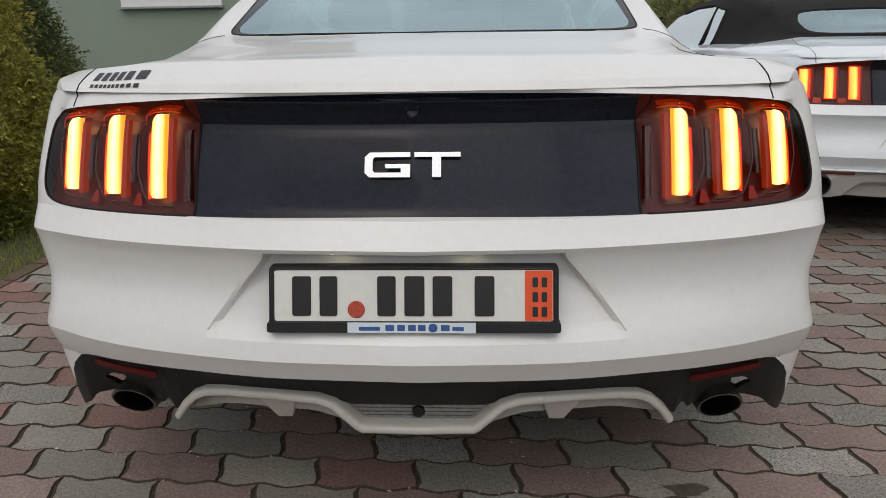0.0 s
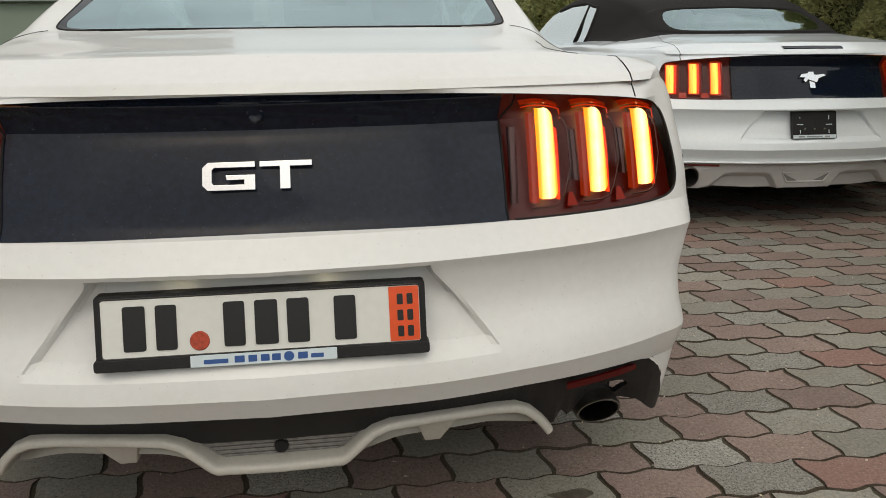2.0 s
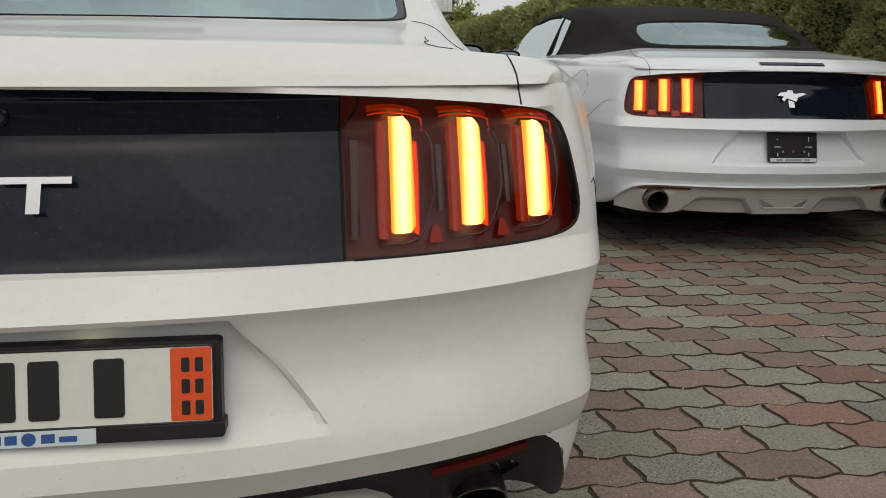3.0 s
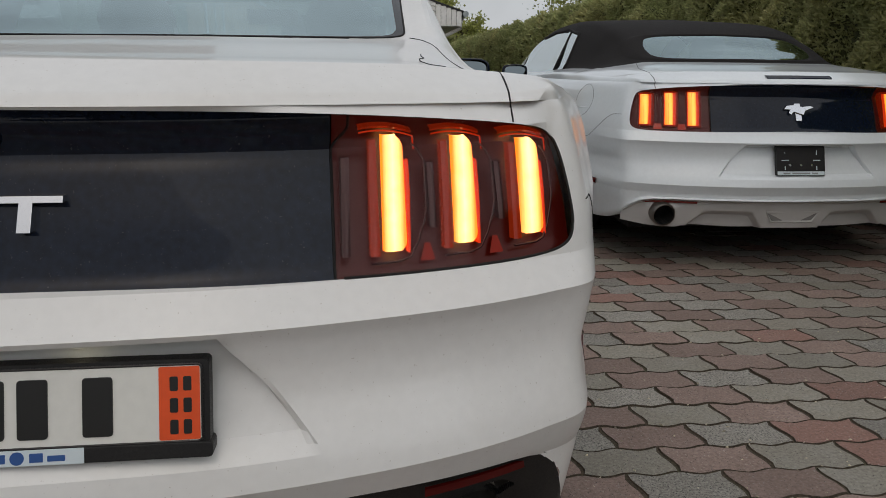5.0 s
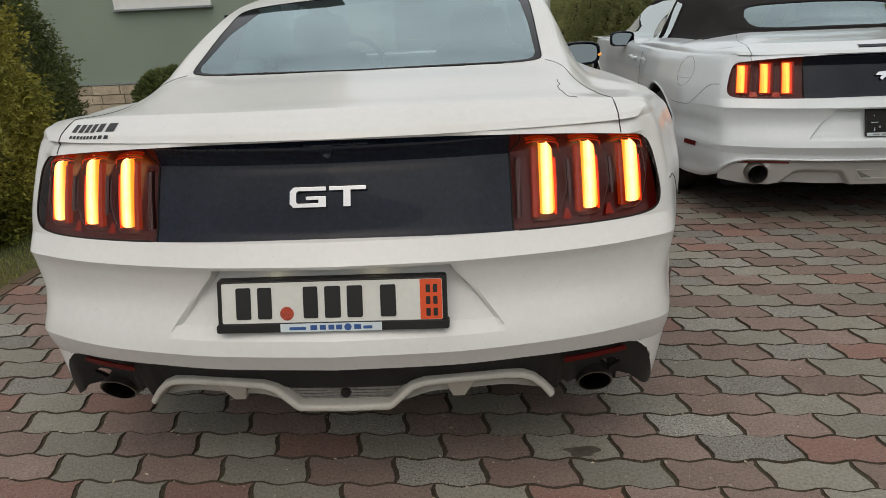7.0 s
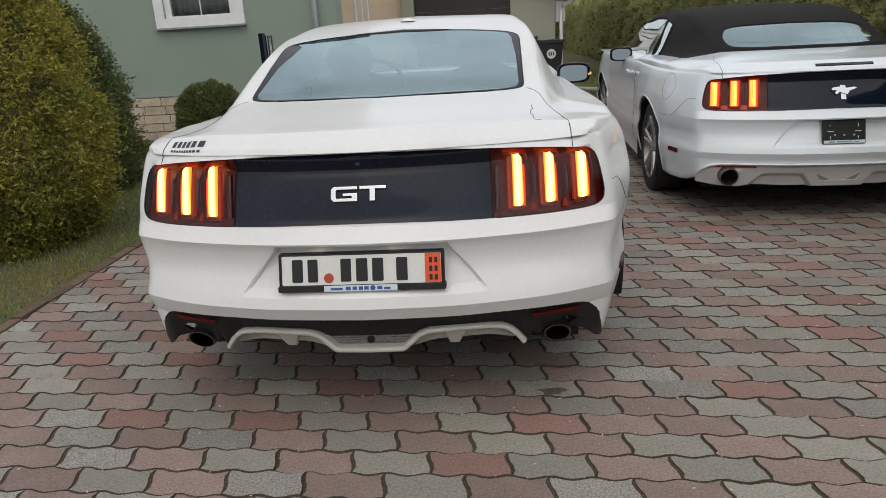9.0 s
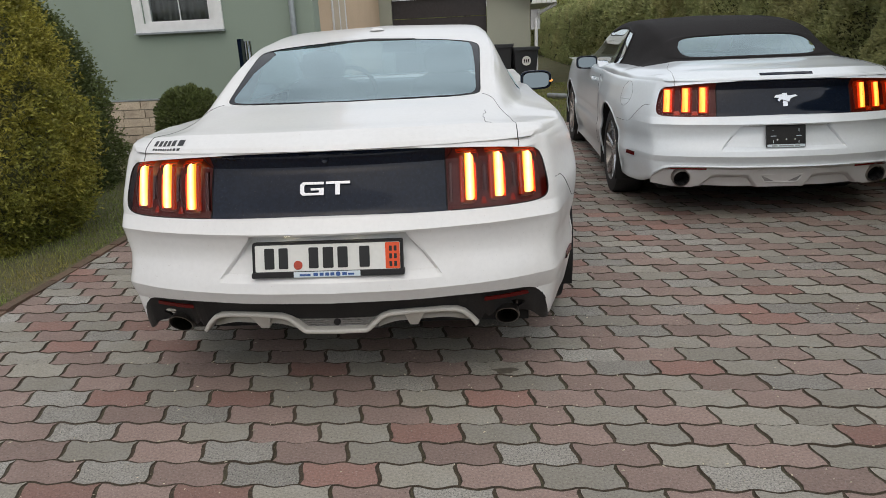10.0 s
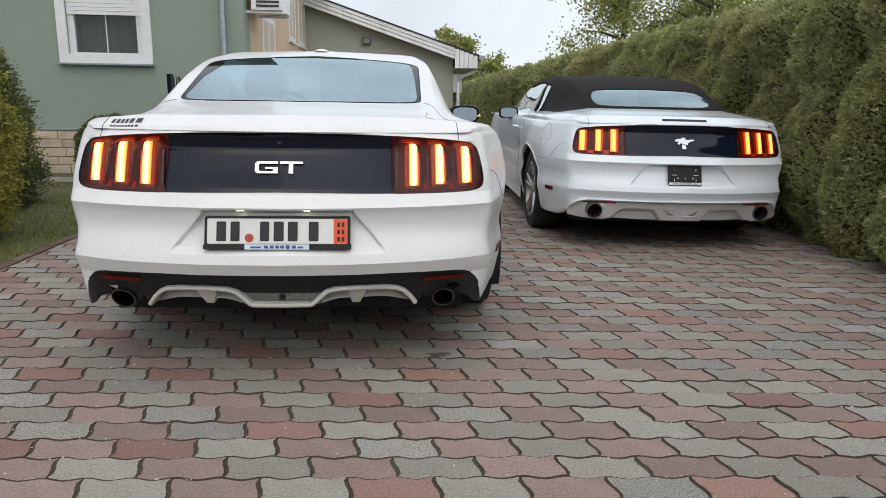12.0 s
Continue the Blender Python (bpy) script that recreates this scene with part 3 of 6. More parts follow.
def upper_grid(stations):
    """Rows of points across the car from lip to nose, and for each the distance and the knot it lies at."""
    cols = [[(r[0], r[k]) for r in stations] for k in range(1, 10)]
    us = [k / 10 for k in range(10)] + [1 + k / 5 for k in range(5)] + [2 + k / 8 for k in range(8)] + [3 + k / 6 for k in range(6)] + [4 + k / 6 for k in range(7)]
    us = [-u for u in us[:0:-1]] + us
    ds = sorted(set([k * 0.004 for k in range(0, 20)] + [0.0855, 0.092, 0.096] + [0.1 + k * 0.02 for k in range(0, 90)] + [1.9 + k * 0.08 for k in range(33)] + [r[0] for r in stations]))
    rows = []
    for d in ds:
        c = [spline(t, d) for t in cols]
        fade = 1 - smooth01((d - 0.08) / 1.5)
        y5 = 0.088 + d + 0.18 * fade
        x5 = body_side(y5, 0.947)
        kx = [(0, 0.0), (1, c[1]), (2, c[3]), (3, c[5]), (4, min(c[7], x5 - 0.012)), (4.55, 0.30 * min(c[7], x5 - 0.012) + 0.70 * x5), (5, x5)]
        kz = [(0, c[0]), (1, c[2]), (2, c[4]), (3, c[6]), (4, c[8]), (4.55, 0.30 * 0.946 + 0.70 * c[8]), (5, 0.946)]
        line = []
        for u in us:
            x, z = spline(kx, abs(u)), spline(kz, abs(u))
            off = lerp([(p[0], p[1]) for p in PLAN[:6]], min(x, 0.80)) + corner_rise(x, 0.948)
            y = 0.088 + d + off * fade if abs(u) <= 4 else (0.088 + d + off * fade) * (5 - abs(u)) + y5 * (abs(u) - 4)
            line.append(Vector((math.copysign(x, u), y, z)))
        rows.append(line)
    return ds, us, rows


def skin_at(skin, d, x):
    """The place on the upper skin at a distance from the lip and at x."""
    ds, us, rows = skin
    i = max(k for k in range(len(ds) - 1) if ds[k] <= max(d, 0.0))
    f = (d - ds[i]) / (ds[i + 1] - ds[i])
    r = [a.lerp(b, f) for a, b in zip(rows[i], rows[i + 1])]
    j = max(k for k in range(len(us) - 1) if r[k].x <= x)
    return r[j].lerp(r[j + 1], (x - r[j].x) / max(1e-6, r[j + 1].x - r[j].x))


def put(parent, name, bm, material, label="", **kw):
    return part(name, bm, material, parent, label, **kw)


def pane(rows, ds, us, test):
    def keep(i, j, c):
        return test((ds[i] + ds[i + 1]) / 2, (us[j] + us[j + 1]) / 2, c)
    return sheet(rows, keep)


def wheel(car, x, y, side):
    w = part("wheel", lathe([(-0.115, 0.24), (-0.118, 0.30), (-0.108, 0.335), (-0.085, TYRE_R), (0.085, TYRE_R), (0.108, 0.335), (0.118, 0.30), (0.112, 0.245), (0.06, 0.238), (-0.06, 0.238), (-0.115, 0.24)], "x", 56), RUBBER, car, smooth=50)
    w.matrix_local = pose(x, y, TYRE_R)
    part("rim", lathe([(side * 0.108, 0.246), (side * 0.112, 0.236), (side * 0.09, 0.226), (-side * 0.06, 0.215), (-side * 0.10, 0.24), (-side * 0.1, 0.05), (-side * 0.05, 0.03)], "x", 48), STEEL, w, smooth=40)
    for k in range(5):
        bm = bmesh.new()
        a = k * math.tau / 5 + 0.3
        for da in (-0.16, 0.16):
            c, s = math.cos(a + da), math.sin(a + da)
            c0, s0 = math.cos(a + da * 0.35), math.sin(a + da * 0.35)
            tube([(side * 0.07, 0.04 * c0, 0.04 * s0), (side * 0.085, 0.13 * c, 0.13 * s), (side * 0.10, 0.232 * c, 0.232 * s)], [0.026, 0.02, 0.017], 8, bm)
        part("spoke", bm, ALLOY, w, smooth=40)
    part("hub_cap", lathe([(side * 0.06, 0.07), (side * 0.09, 0.06), (side * 0.098, 0.035), (side * 0.1, 0.0)], "x", 24), ALLOY, w, smooth=40)
    part("brake_disc", lathe([(-side * 0.03, 0.08), (-side * 0.03, 0.165), (-side * 0.01, 0.165), (-side * 0.01, 0.08)], "x", 32), STEEL, w, smooth=40)
    return w


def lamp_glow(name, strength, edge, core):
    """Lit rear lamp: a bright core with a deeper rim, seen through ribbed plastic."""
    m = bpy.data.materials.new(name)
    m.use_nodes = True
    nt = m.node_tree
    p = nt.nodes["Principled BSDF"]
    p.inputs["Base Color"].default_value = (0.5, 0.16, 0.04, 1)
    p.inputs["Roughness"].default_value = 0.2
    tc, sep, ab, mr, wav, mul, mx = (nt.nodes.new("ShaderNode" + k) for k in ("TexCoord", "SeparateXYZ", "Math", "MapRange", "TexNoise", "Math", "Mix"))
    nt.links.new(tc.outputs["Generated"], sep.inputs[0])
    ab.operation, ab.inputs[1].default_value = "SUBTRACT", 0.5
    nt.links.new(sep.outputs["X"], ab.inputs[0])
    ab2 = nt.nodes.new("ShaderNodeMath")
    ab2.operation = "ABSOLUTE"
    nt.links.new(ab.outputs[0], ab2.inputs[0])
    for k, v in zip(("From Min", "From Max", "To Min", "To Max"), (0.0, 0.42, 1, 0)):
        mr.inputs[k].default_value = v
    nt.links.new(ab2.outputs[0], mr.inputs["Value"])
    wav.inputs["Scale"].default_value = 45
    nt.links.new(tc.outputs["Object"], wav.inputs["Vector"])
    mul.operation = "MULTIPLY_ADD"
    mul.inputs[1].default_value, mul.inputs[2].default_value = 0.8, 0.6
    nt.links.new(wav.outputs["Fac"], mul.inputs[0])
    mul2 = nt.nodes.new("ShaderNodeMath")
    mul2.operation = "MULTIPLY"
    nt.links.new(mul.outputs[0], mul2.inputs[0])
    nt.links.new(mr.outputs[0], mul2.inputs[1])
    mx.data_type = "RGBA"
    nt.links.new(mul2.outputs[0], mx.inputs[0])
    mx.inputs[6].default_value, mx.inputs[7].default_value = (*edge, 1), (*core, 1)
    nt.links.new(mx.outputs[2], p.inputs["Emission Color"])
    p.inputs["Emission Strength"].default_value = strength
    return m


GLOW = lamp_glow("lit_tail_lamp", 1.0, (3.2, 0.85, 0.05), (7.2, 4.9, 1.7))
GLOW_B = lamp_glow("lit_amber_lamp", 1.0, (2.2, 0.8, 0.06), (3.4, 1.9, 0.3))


def at_tail(x, z, out=0.0):
    p = body_at(x, z)
    a, b = body_at(x + 0.01, z), body_at(x - 0.01, z)
    n = Vector((a.y - b.y, -(a.x - b.x), 0))
    return p + n.normalized() * out


def lens_y(x, z):
    """Depth of the black panel and lamp floor under the lip: a shallow hollow, deepest high up."""
    return spline([(0.70, 0.004), (0.722, 0.006), (0.737, 0.012), (0.80, 0.018), (0.862, 0.025), (0.882, 0.028), (0.898, 0.020), (0.945, 0.006), (0.955, 0.004)], z)


def lamp_strip(side, places, out, zlo, zhi, steps=12):
    """A flat strip of lamp: places(t) gives its inner and outer x at a share of its height; its ends are turned in."""
    rows = []
    for t in [k / steps for k in range(steps + 1)]:
        x0, x1 = places(t)
        z = zlo + (zhi - zlo) * t
        rows.append([at_tail(side * (x0 + (x1 - x0) * u), z, out + o) for u, o in ((0, -0.012), (0.03, 0.0), (0.35, 0.0015), (0.65, 0.0015), (0.97, 0.0), (1, -0.012))])
    low = [p + Vector((0, 0.012, -0.0005)) for p in rows[0]]
    top = [p + Vector((0, 0.012, 0.0005)) for p in rows[-1]]
    return sheet([low] + rows + [top])


def three_bar_lamp(car, side, zs):
    """Recessed tail lamp: three upright light guides in funnels, each with a reflector strip, a hood and a red glow
    patch.
    """
    lamp = part("tail_lamp", sheet([[at_tail(side * (0.428 + 0.375 * k / 28), z, -lens_y(0, z) - 0.014) for k in range(29)] for z in zs]), LAMP_DARK, car, "dark maroon tail lamp with three lit bars", smooth=28)
    seam = [at_tail(side * (0.426 + 0.022 * smooth01((z - 0.885) / 0.035)), z, -lens_y(0, z) + 0.001) for z in zs]
    put(lamp, "lamp_seam", tube(seam, 0.0022, 6), SOOT)
    put(lamp, "lamp_flange", lamp_strip(side, lambda t: (0.436, 0.448), -0.009, 0.745, 0.875), LAMP_GREY, smooth=35)
    for k, (xt, xb) in enumerate(((0.502, 0.506), (0.606, 0.612), (0.714, 0.722))):
        zt, zb = (0.903, 0.899, 0.891)[k], (0.748, 0.751, 0.753)[k]
        mid = lambda t: xb + (xt - xb) * t
        cut = lambda t: 0.010 * max(0.0, (t - 0.90) / 0.10) ** 2 + 0.007 * max(0.0, (0.07 - t) / 0.07) ** 2
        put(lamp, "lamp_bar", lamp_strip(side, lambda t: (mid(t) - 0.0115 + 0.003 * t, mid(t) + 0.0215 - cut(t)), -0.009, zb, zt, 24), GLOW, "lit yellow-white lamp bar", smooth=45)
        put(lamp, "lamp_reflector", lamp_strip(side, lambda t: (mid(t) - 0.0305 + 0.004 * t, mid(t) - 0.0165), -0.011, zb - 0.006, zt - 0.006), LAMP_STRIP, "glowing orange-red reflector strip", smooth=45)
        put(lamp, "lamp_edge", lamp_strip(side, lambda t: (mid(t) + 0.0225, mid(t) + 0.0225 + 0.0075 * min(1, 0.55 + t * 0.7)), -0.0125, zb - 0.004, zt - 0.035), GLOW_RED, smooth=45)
        # hood: an arch given its own red glow, with a glowing lip below it
        arch = lambda u: 0.011 * (1 - ((u + 0.012) / 0.046) ** 2)
        us_ = [-0.040 + 0.076 * j / 12 for j in range(13)]
        put(lamp, "lamp_hood", sheet([[at_tail(side * (xt + u), zt + 0.002 + h + 0.75 * arch(u), o) for u in us_] for h, o in ((0.009, -0.030), (0.007, -0.021), (0.003, -0.016), (0.0, -0.020))]), LAMP_HOOD, "red glowing lamp hood", smooth=60)
        put(lamp, "hood_lip", tube([at_tail(side * (xt + u), zt - 0.001 + 0.75 * arch(u), -0.012) for u in us_] + [at_tail(side * (xt + 0.0385), zt - 0.020, -0.014)], 0.0013, 6), LAMP_RIM, smooth=True)
        # bezel: the funnel's edge on the outer side
        bez = [(0.034, zt - 0.012), (0.043, zt - 0.020), (0.050, zt - 0.034), (0.0515, zt - 0.050), (0.0515, zb + 0.052), (0.048, zb + 0.036), (0.038, zb + 0.010), (0.026, zb - 0.010), (0.010, zb - 0.015), (-0.030, zb - 0.016)]
        if k == 2:
            bez = [(u * 0.78 if u > 0 else u, z) for u, z in bez]
        put(lamp, "lamp_bezel", tube([at_tail(side * (mid((z - zb) / (zt - zb)) + u), z, -0.013) for u, z in bez], 0.0019, 8), LAMP_GREY, smooth=True)
        if k < 2:
            put(lamp, "lamp_rib", lamp_strip(side, lambda t: (mid(t) + 0.0545, mid(t) + 0.0655), -0.009, zb + 0.028, zt - 0.038), LAMP_GREY, "smoky plastic rib", smooth=35)
            # the bars' red reflection put in as a small glowing patch
            put(lamp, "lamp_foot", sheet([[at_tail(side * (xb + u), 0.731 + 0.022 * t, -0.012 - 0.010 * t) for u in (0.040 + 0.010 * t, 0.05, 0.062 - 0.004 * t)] for t in (0, 0.5, 1)]), LAMP_RED, smooth=30)
    put(lamp, "lamp_gasket", tube([at_tail(side * x, z, -0.002) for x, z in LAMP_EDGE if x > 0.43], 0.0026, 8), SOOT, smooth=True)
    cov = sheet([[at_tail(side * (0.430 + 0.36 * k / 40), z, -0.0022) for k in range(41)] for z in zs], lambda i, j, p: in_lamps(p.x, p.z))
    put(lamp, "lamp_cover", cov, LENS, "clear glossy lamp cover", smooth=True).visible_shadow = False


def lamps_and_panel(car, glow):
    zs = [0.705 + k * 0.006 for k in range(42)]
    wide = 1.25

    def strip(x0, x1, n, extra=0.0):
        return sheet([[at_tail(x0 + (x1 - x0) * k / n, z, -lens_y(0, z) - extra) for k in range(n + 1)] for z in zs])
    put(car, "rear_panel", strip(-0.424, 0.424, 40), GLOSS_BLACK, "gloss black panel between the lamps", smooth=28)
    for side in (1, -1):
        if glow is GLOW:
            three_bar_lamp(car, side, zs)
            continue
        lamp = part("tail_lamp", strip(side * 0.428, side * 0.803, 28, 0.012), LAMP_DARK, car, "dark red tail lamp with three lit bars", smooth=28)
        put(lamp, "lamp_seam", tube([at_tail(side * 0.426, z, -lens_y(0, z) + 0.001) for z in zs], 0.0022, 6), SOOT)
        for k, (xt, xb) in enumerate(((0.501, 0.506), (0.605, 0.612), (0.714, 0.723))):
            zt, zb = (0.902, 0.898, 0.890)[k], (0.748, 0.750, 0.750)[k]

            def bar(w0, w1, out0, out1, dz, r):
                ol = round_rect(-1, 1, 0, 1, 0.0, 1)
                rows = []
                for t in [j / 8 for j in range(9)]:
                    z = zb - dz + (zt + dz * 0.6 - zb + dz) * t
                    xm = xb + (xt - xb) * t
                    row = []
                    for u, o in ((w0, out0), (w0 * 0.92, out1), (w0 * 0.5, out1 + 0.002), ((w0 + w1) / 2, out1 + 0.003), (w1 * 0.5, out1 + 0.002), (w1 * 0.92, out1), (w1, out0)):
                        row.append(at_tail(side * (xm + u), z, o - 0.02))
                    rows.append(row)
                top = [p + Vector((0, 0.03, 0.001)) for p in rows[-1]]
                bot = [p + Vector((0, 0.03, -0.001)) for p in rows[0]]
                return sheet([bot] + rows + [top])
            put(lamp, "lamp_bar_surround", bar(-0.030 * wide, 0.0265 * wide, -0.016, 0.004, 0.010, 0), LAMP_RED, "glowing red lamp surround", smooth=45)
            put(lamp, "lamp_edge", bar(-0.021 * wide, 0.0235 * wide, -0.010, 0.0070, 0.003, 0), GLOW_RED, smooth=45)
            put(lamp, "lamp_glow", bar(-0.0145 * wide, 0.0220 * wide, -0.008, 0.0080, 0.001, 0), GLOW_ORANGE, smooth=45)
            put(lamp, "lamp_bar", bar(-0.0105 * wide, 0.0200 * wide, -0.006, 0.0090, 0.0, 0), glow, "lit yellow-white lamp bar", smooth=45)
            for u in (-0.0305, 0.0265):
                put(lamp, "lamp_rim", tube([at_tail(side * (xb + (xt - xb) * t + u), zb - 0.008 + (zt - zb + 0.012) * t, -0.019) for t in (0, 0.33, 0.66, 1)], 0.0016, 6), LAMP_RIM, smooth=True)
            put(lamp, "lamp_hood", sheet([[at_tail(side * (xt + u), zt + 0.004 + h - 0.006 * (u / 0.03) ** 2, o) for u in (-0.029, -0.022, -0.012, 0.0, 0.012, 0.022, 0.027)] for h, o in ((0.008, -0.036), (0.007, -0.018), (0.003, -0.013), (0.0, -0.016))]), LAMP_HOOD, smooth=60)
            put(lamp, "lamp_line", tube([at_tail(side * (xb + (xt - xb) * t + 0.008), zb + (zt - zb) * t, -0.0082) for t in (0.02, 0.5, 0.98)], 0.0006, 5), LAMP_RED)
        cov = sheet([[at_tail(side * (0.430 + 0.41 * k / 26), z, -0.0022) for k in range(27)] for z in zs], lambda i, j, p: in_lamps(p.x, p.z))
        put(lamp, "lamp_cover", cov, LENS, "clear glossy lamp cover", smooth=True).visible_shadow = False
        for xt, xb in ((0.553, 0.559), (0.660, 0.668)):
            rows = [[at_tail(side * (xb + (xt - xb) * t + u), 0.752 + 0.135 * t, o) for u, o in ((-0.014, -0.045), (-0.011, -0.022), (0.011, -0.022), (0.014, -0.045))] for t in (0, 0.04, 0.5, 0.96, 1)]
            put(lamp, "lamp_rib", sheet(rows), LAMP_DARK, smooth=30)
            # patch that glows where the bars mirror at the lamp's foot
            rows = [[at_tail(side * (xb + u), 0.727 + 0.028 * t, -0.012 - 0.012 * t) for u in (-0.020 + 0.006 * t, 0, 0.020 - 0.006 * t)] for t in (0, 0.5, 1)]
            put(lamp, "lamp_foot", sheet(rows), LAMP_HOOD, smooth=30)


def plate_point(x, z, out=0.0):
    """On the plate's plane, z along it from its foot, leaning forward at its top."""
    return Vector((x, 0.0 + 0.28 * z - out * 0.96, 0.522 + z * 0.96 + out * -0.28 * 0.0))


def plate_box(x0, x1, z0, z1, o0, o1, r=0.004):
    ol = round_rect(x0, x1, z0, z1, r, 3)
    bm = bmesh.new()
    a = [bm.verts.new(plate_point(x, z, o1)) for x, z in ol]
    b = [bm.verts.new(plate_point(x, z, o0)) for x, z in ol]
    bm.faces.new(a)
    bm.faces.new(b[::-1])
    for i in range(len(a)):
        bm.faces.new((a[i], b[i], b[(i + 1) % len(a)], a[(i + 1) % len(a)]))
    bmesh.ops.recalc_face_normals(bm, faces=bm.faces)
    return bm


def slanted(bm):
    """Slant-cuts a pipe so that its mouth looks down."""
    for v in bm.verts:
        v.co.y -= 0.70 * v.co.z
    return bm


def tail_trim(car, coupe):
    """Valance, diffuser trim, exhaust tips and reversing lamp."""
    if not coupe:
        return tail_trim_plain(car)
    edge = [(0, 0.335), (0.14, 0.335), (0.165, 0.34), (0.20, 0.352), (0.45, 0.350), (0.485, 0.325), (0.508, 0.288), (0.536, 0.283), (0.546, 0.300), (0.553, 0.308), (0.566, 0.292), (0.58, 0.30), (0.60, 0.318),
            (0.63, 0.325), (0.66, 0.318), (0.686, 0.300), (0.70, 0.300), (0.733, 0.299), (0.749, 0.294), (0.764, 0.283), (0.777, 0.272), (0.791, 0.263), (0.805, 0.258)]

    hole = [(0.645, 0.346), (0.650, 0.350), (0.676, 0.351), (0.684, 0.348), (0.697, 0.340), (0.696, 0.335), (0.674, 0.318), (0.668, 0.317), (0.645, 0.343), (0.645, 0.346)]

    def gap(i, j, p):
        x, z = abs(p.x), p.z
        return not all((bx - ax) * (z - az) - (bz - az) * (x - ax) <= 0 for (ax, az), (bx, bz) in zip(hole, hole[1:]))
    rows = []
    n = 460
    for t in [0, 0.03, 0.08, 0.16] + [0.22 + 0.02 * k for k in range(38)] + [0.98, 1.0]:
        row = []
        for k in range(-n, n + 1):
            s = 5.2 * abs(k) / n
            top = body_point(s, 0.424)
            low, high = lerp(edge, top.x), lerp(UPPER, top.x) + 0.010 * smooth01((top.x - 0.70) / 0.06)
            z = high + (min(low, high - 0.004) - high) * t
            inset = 0.008 + 0.02 * smooth01(t / 0.1) + 0.035 * t + (0.02 if t == 1.0 else 0)
            proud = smooth01((top.x - 0.68) / 0.08)
            inset *= 1 - proud
            q = body_point(s + 0.05, 0.424) - body_point(max(s - 0.05, 0), 0.424)
            out = Vector((q.y, -q.x, 0)).normalized() * 0.0035 * proud
            flush = body_point(s, max(z, 0.24))
            top = Vector((top.x + (flush.x - top.x) * proud, top.y + (flush.y - top.y) * proud, 0))
            x = top.x * (1 - 0.012 * t * (1 - proud)) + out.x
            row.append(Vector((math.copysign(x, k), top.y + inset * (1 - smooth01(top.y / 0.7)) + 0.004 + out.y, z)))
        rows.append(row)
    put(car, "valance", sheet(rows, gap, 0.012), TEXT_BLACK, "textured black lower valance", smooth=35)
    trim_mat = SATIN_TRIM
    path = [(0.0, 0.285), (0.112, 0.286), (0.124, 0.292), (0.147, 0.313), (0.174, 0.337), (0.202, 0.346), (0.292, 0.349), (0.395, 0.347), (0.44, 0.341), (0.464, 0.330), (0.489, 0.306), (0.510, 0.276)]
    path = [(-x, z) for x, z in path[:0:-1]] + path
    rows = []
    for off, dy in ((0.016, 0.09), (0.016, 0.006), (0.0145, -0.001), (0.011, -0.005), (0.004, -0.007), (0.000, -0.005), (-0.002, 0.003), (-0.004, 0.16)):
        row = []
        for k, (x, z) in enumerate(path):
            (ax, az), (bx, bz) = path[max(k - 1, 0)], path[min(k + 1, len(path) - 1)]
            n = math.hypot(bx - ax, bz - az)
            row.append(Vector((x - off * (bz - az) / n, 0.036 + 0.25 * x * x + dy, z + off * (bx - ax) / n)))
        rows.append(row)
    put(car, "diffuser_trim", sheet(rows), trim_mat, "pale satin diffuser trim", smooth=50)
    for side in (1, -1):
        tunnel = []
        for t in (0, 0.12, 0.5, 0.9, 1.0):
            row = []
            for k in range(19):
                x = 0.128 + 0.362 * k / 18
                top = lerp(path[len(path) // 2:], x) + 0.008
                low = 0.284 + 0.020 * smooth01((x - 0.13) / 0.1) * smooth01((0.50 - x) / 0.12)
                row.append((side * x, 0.125 + 0.25 * x * x - 0.06 * t + (0.05 if t == 1.0 else 0), top + (min(low, top - 0.002) - top) * t))
            tunnel.append(row)
        put(car, "diffuser_tunnel", sheet(tunnel), trim_mat, smooth=40)
        fin = prism([(0.248, 0.350), (0.326, 0.350), (0.296, 0.288), (0.266, 0.288)], 0.07, 0.22, lambda x, y, z: (side * x, y + (0.37 - z) * 0.5 - 0.02, z))
        put(car, "diffuser_fin", fin, trim_mat, bevel=0.003)
        w = part("exhaust_tip", slanted(lathe([(0.26, 0.041), (0.30, 0.046), (0.0, 0.046), (-0.006, 0.044), (-0.006, 0.0405), (0.0, 0.039), (0.12, 0.038), (0.2, 0.03), (0.2, 0.0)], "y", 40)), STEEL, car, "sooty round steel exhaust tip", smooth=40)
        w.matrix_local = pose(side * 0.629, 0.146, 0.293)
        part("pipe_bore", slanted(lathe([(0.003, 0.0392), (0.13, 0.038), (0.13, 0.0)], "y", 32)), SOOT, w, smooth=40)
        put(car, "rear_reflector", sheet([[body_at(side * (0.545 + 0.185 * k / 8), 0.424) + Vector((0, 0.035 - o, z - 0.424)) for k in range(9)] for z, o in ((0.388, 0.0), (0.387, 0.005), (0.374, 0.004), (0.373, 0.0))]), DULL_STRIP, "dark red strip reflector", smooth=50)
    ribbed = mat("ribbed_clear_lamp", (0.2, 0.19, 0.18), 0.25, coat=0.6, fine=(80, 0.2))
    back = put(car, "reversing_lamp", boxed(-0.15, 0.15, 0.072, 0.10, 0.29, 0.345), ribbed, "ribbed grey reversing lamp")
    for k in range(9):
        z = 0.296 + k * 0.0042
        hw = 0.098 + k * 0.005
        part("lamp_slat", boxed(-hw, hw, 0.066 + (k % 2) * 0.002, 0.0715, z, z + 0.0030), ribbed, back)
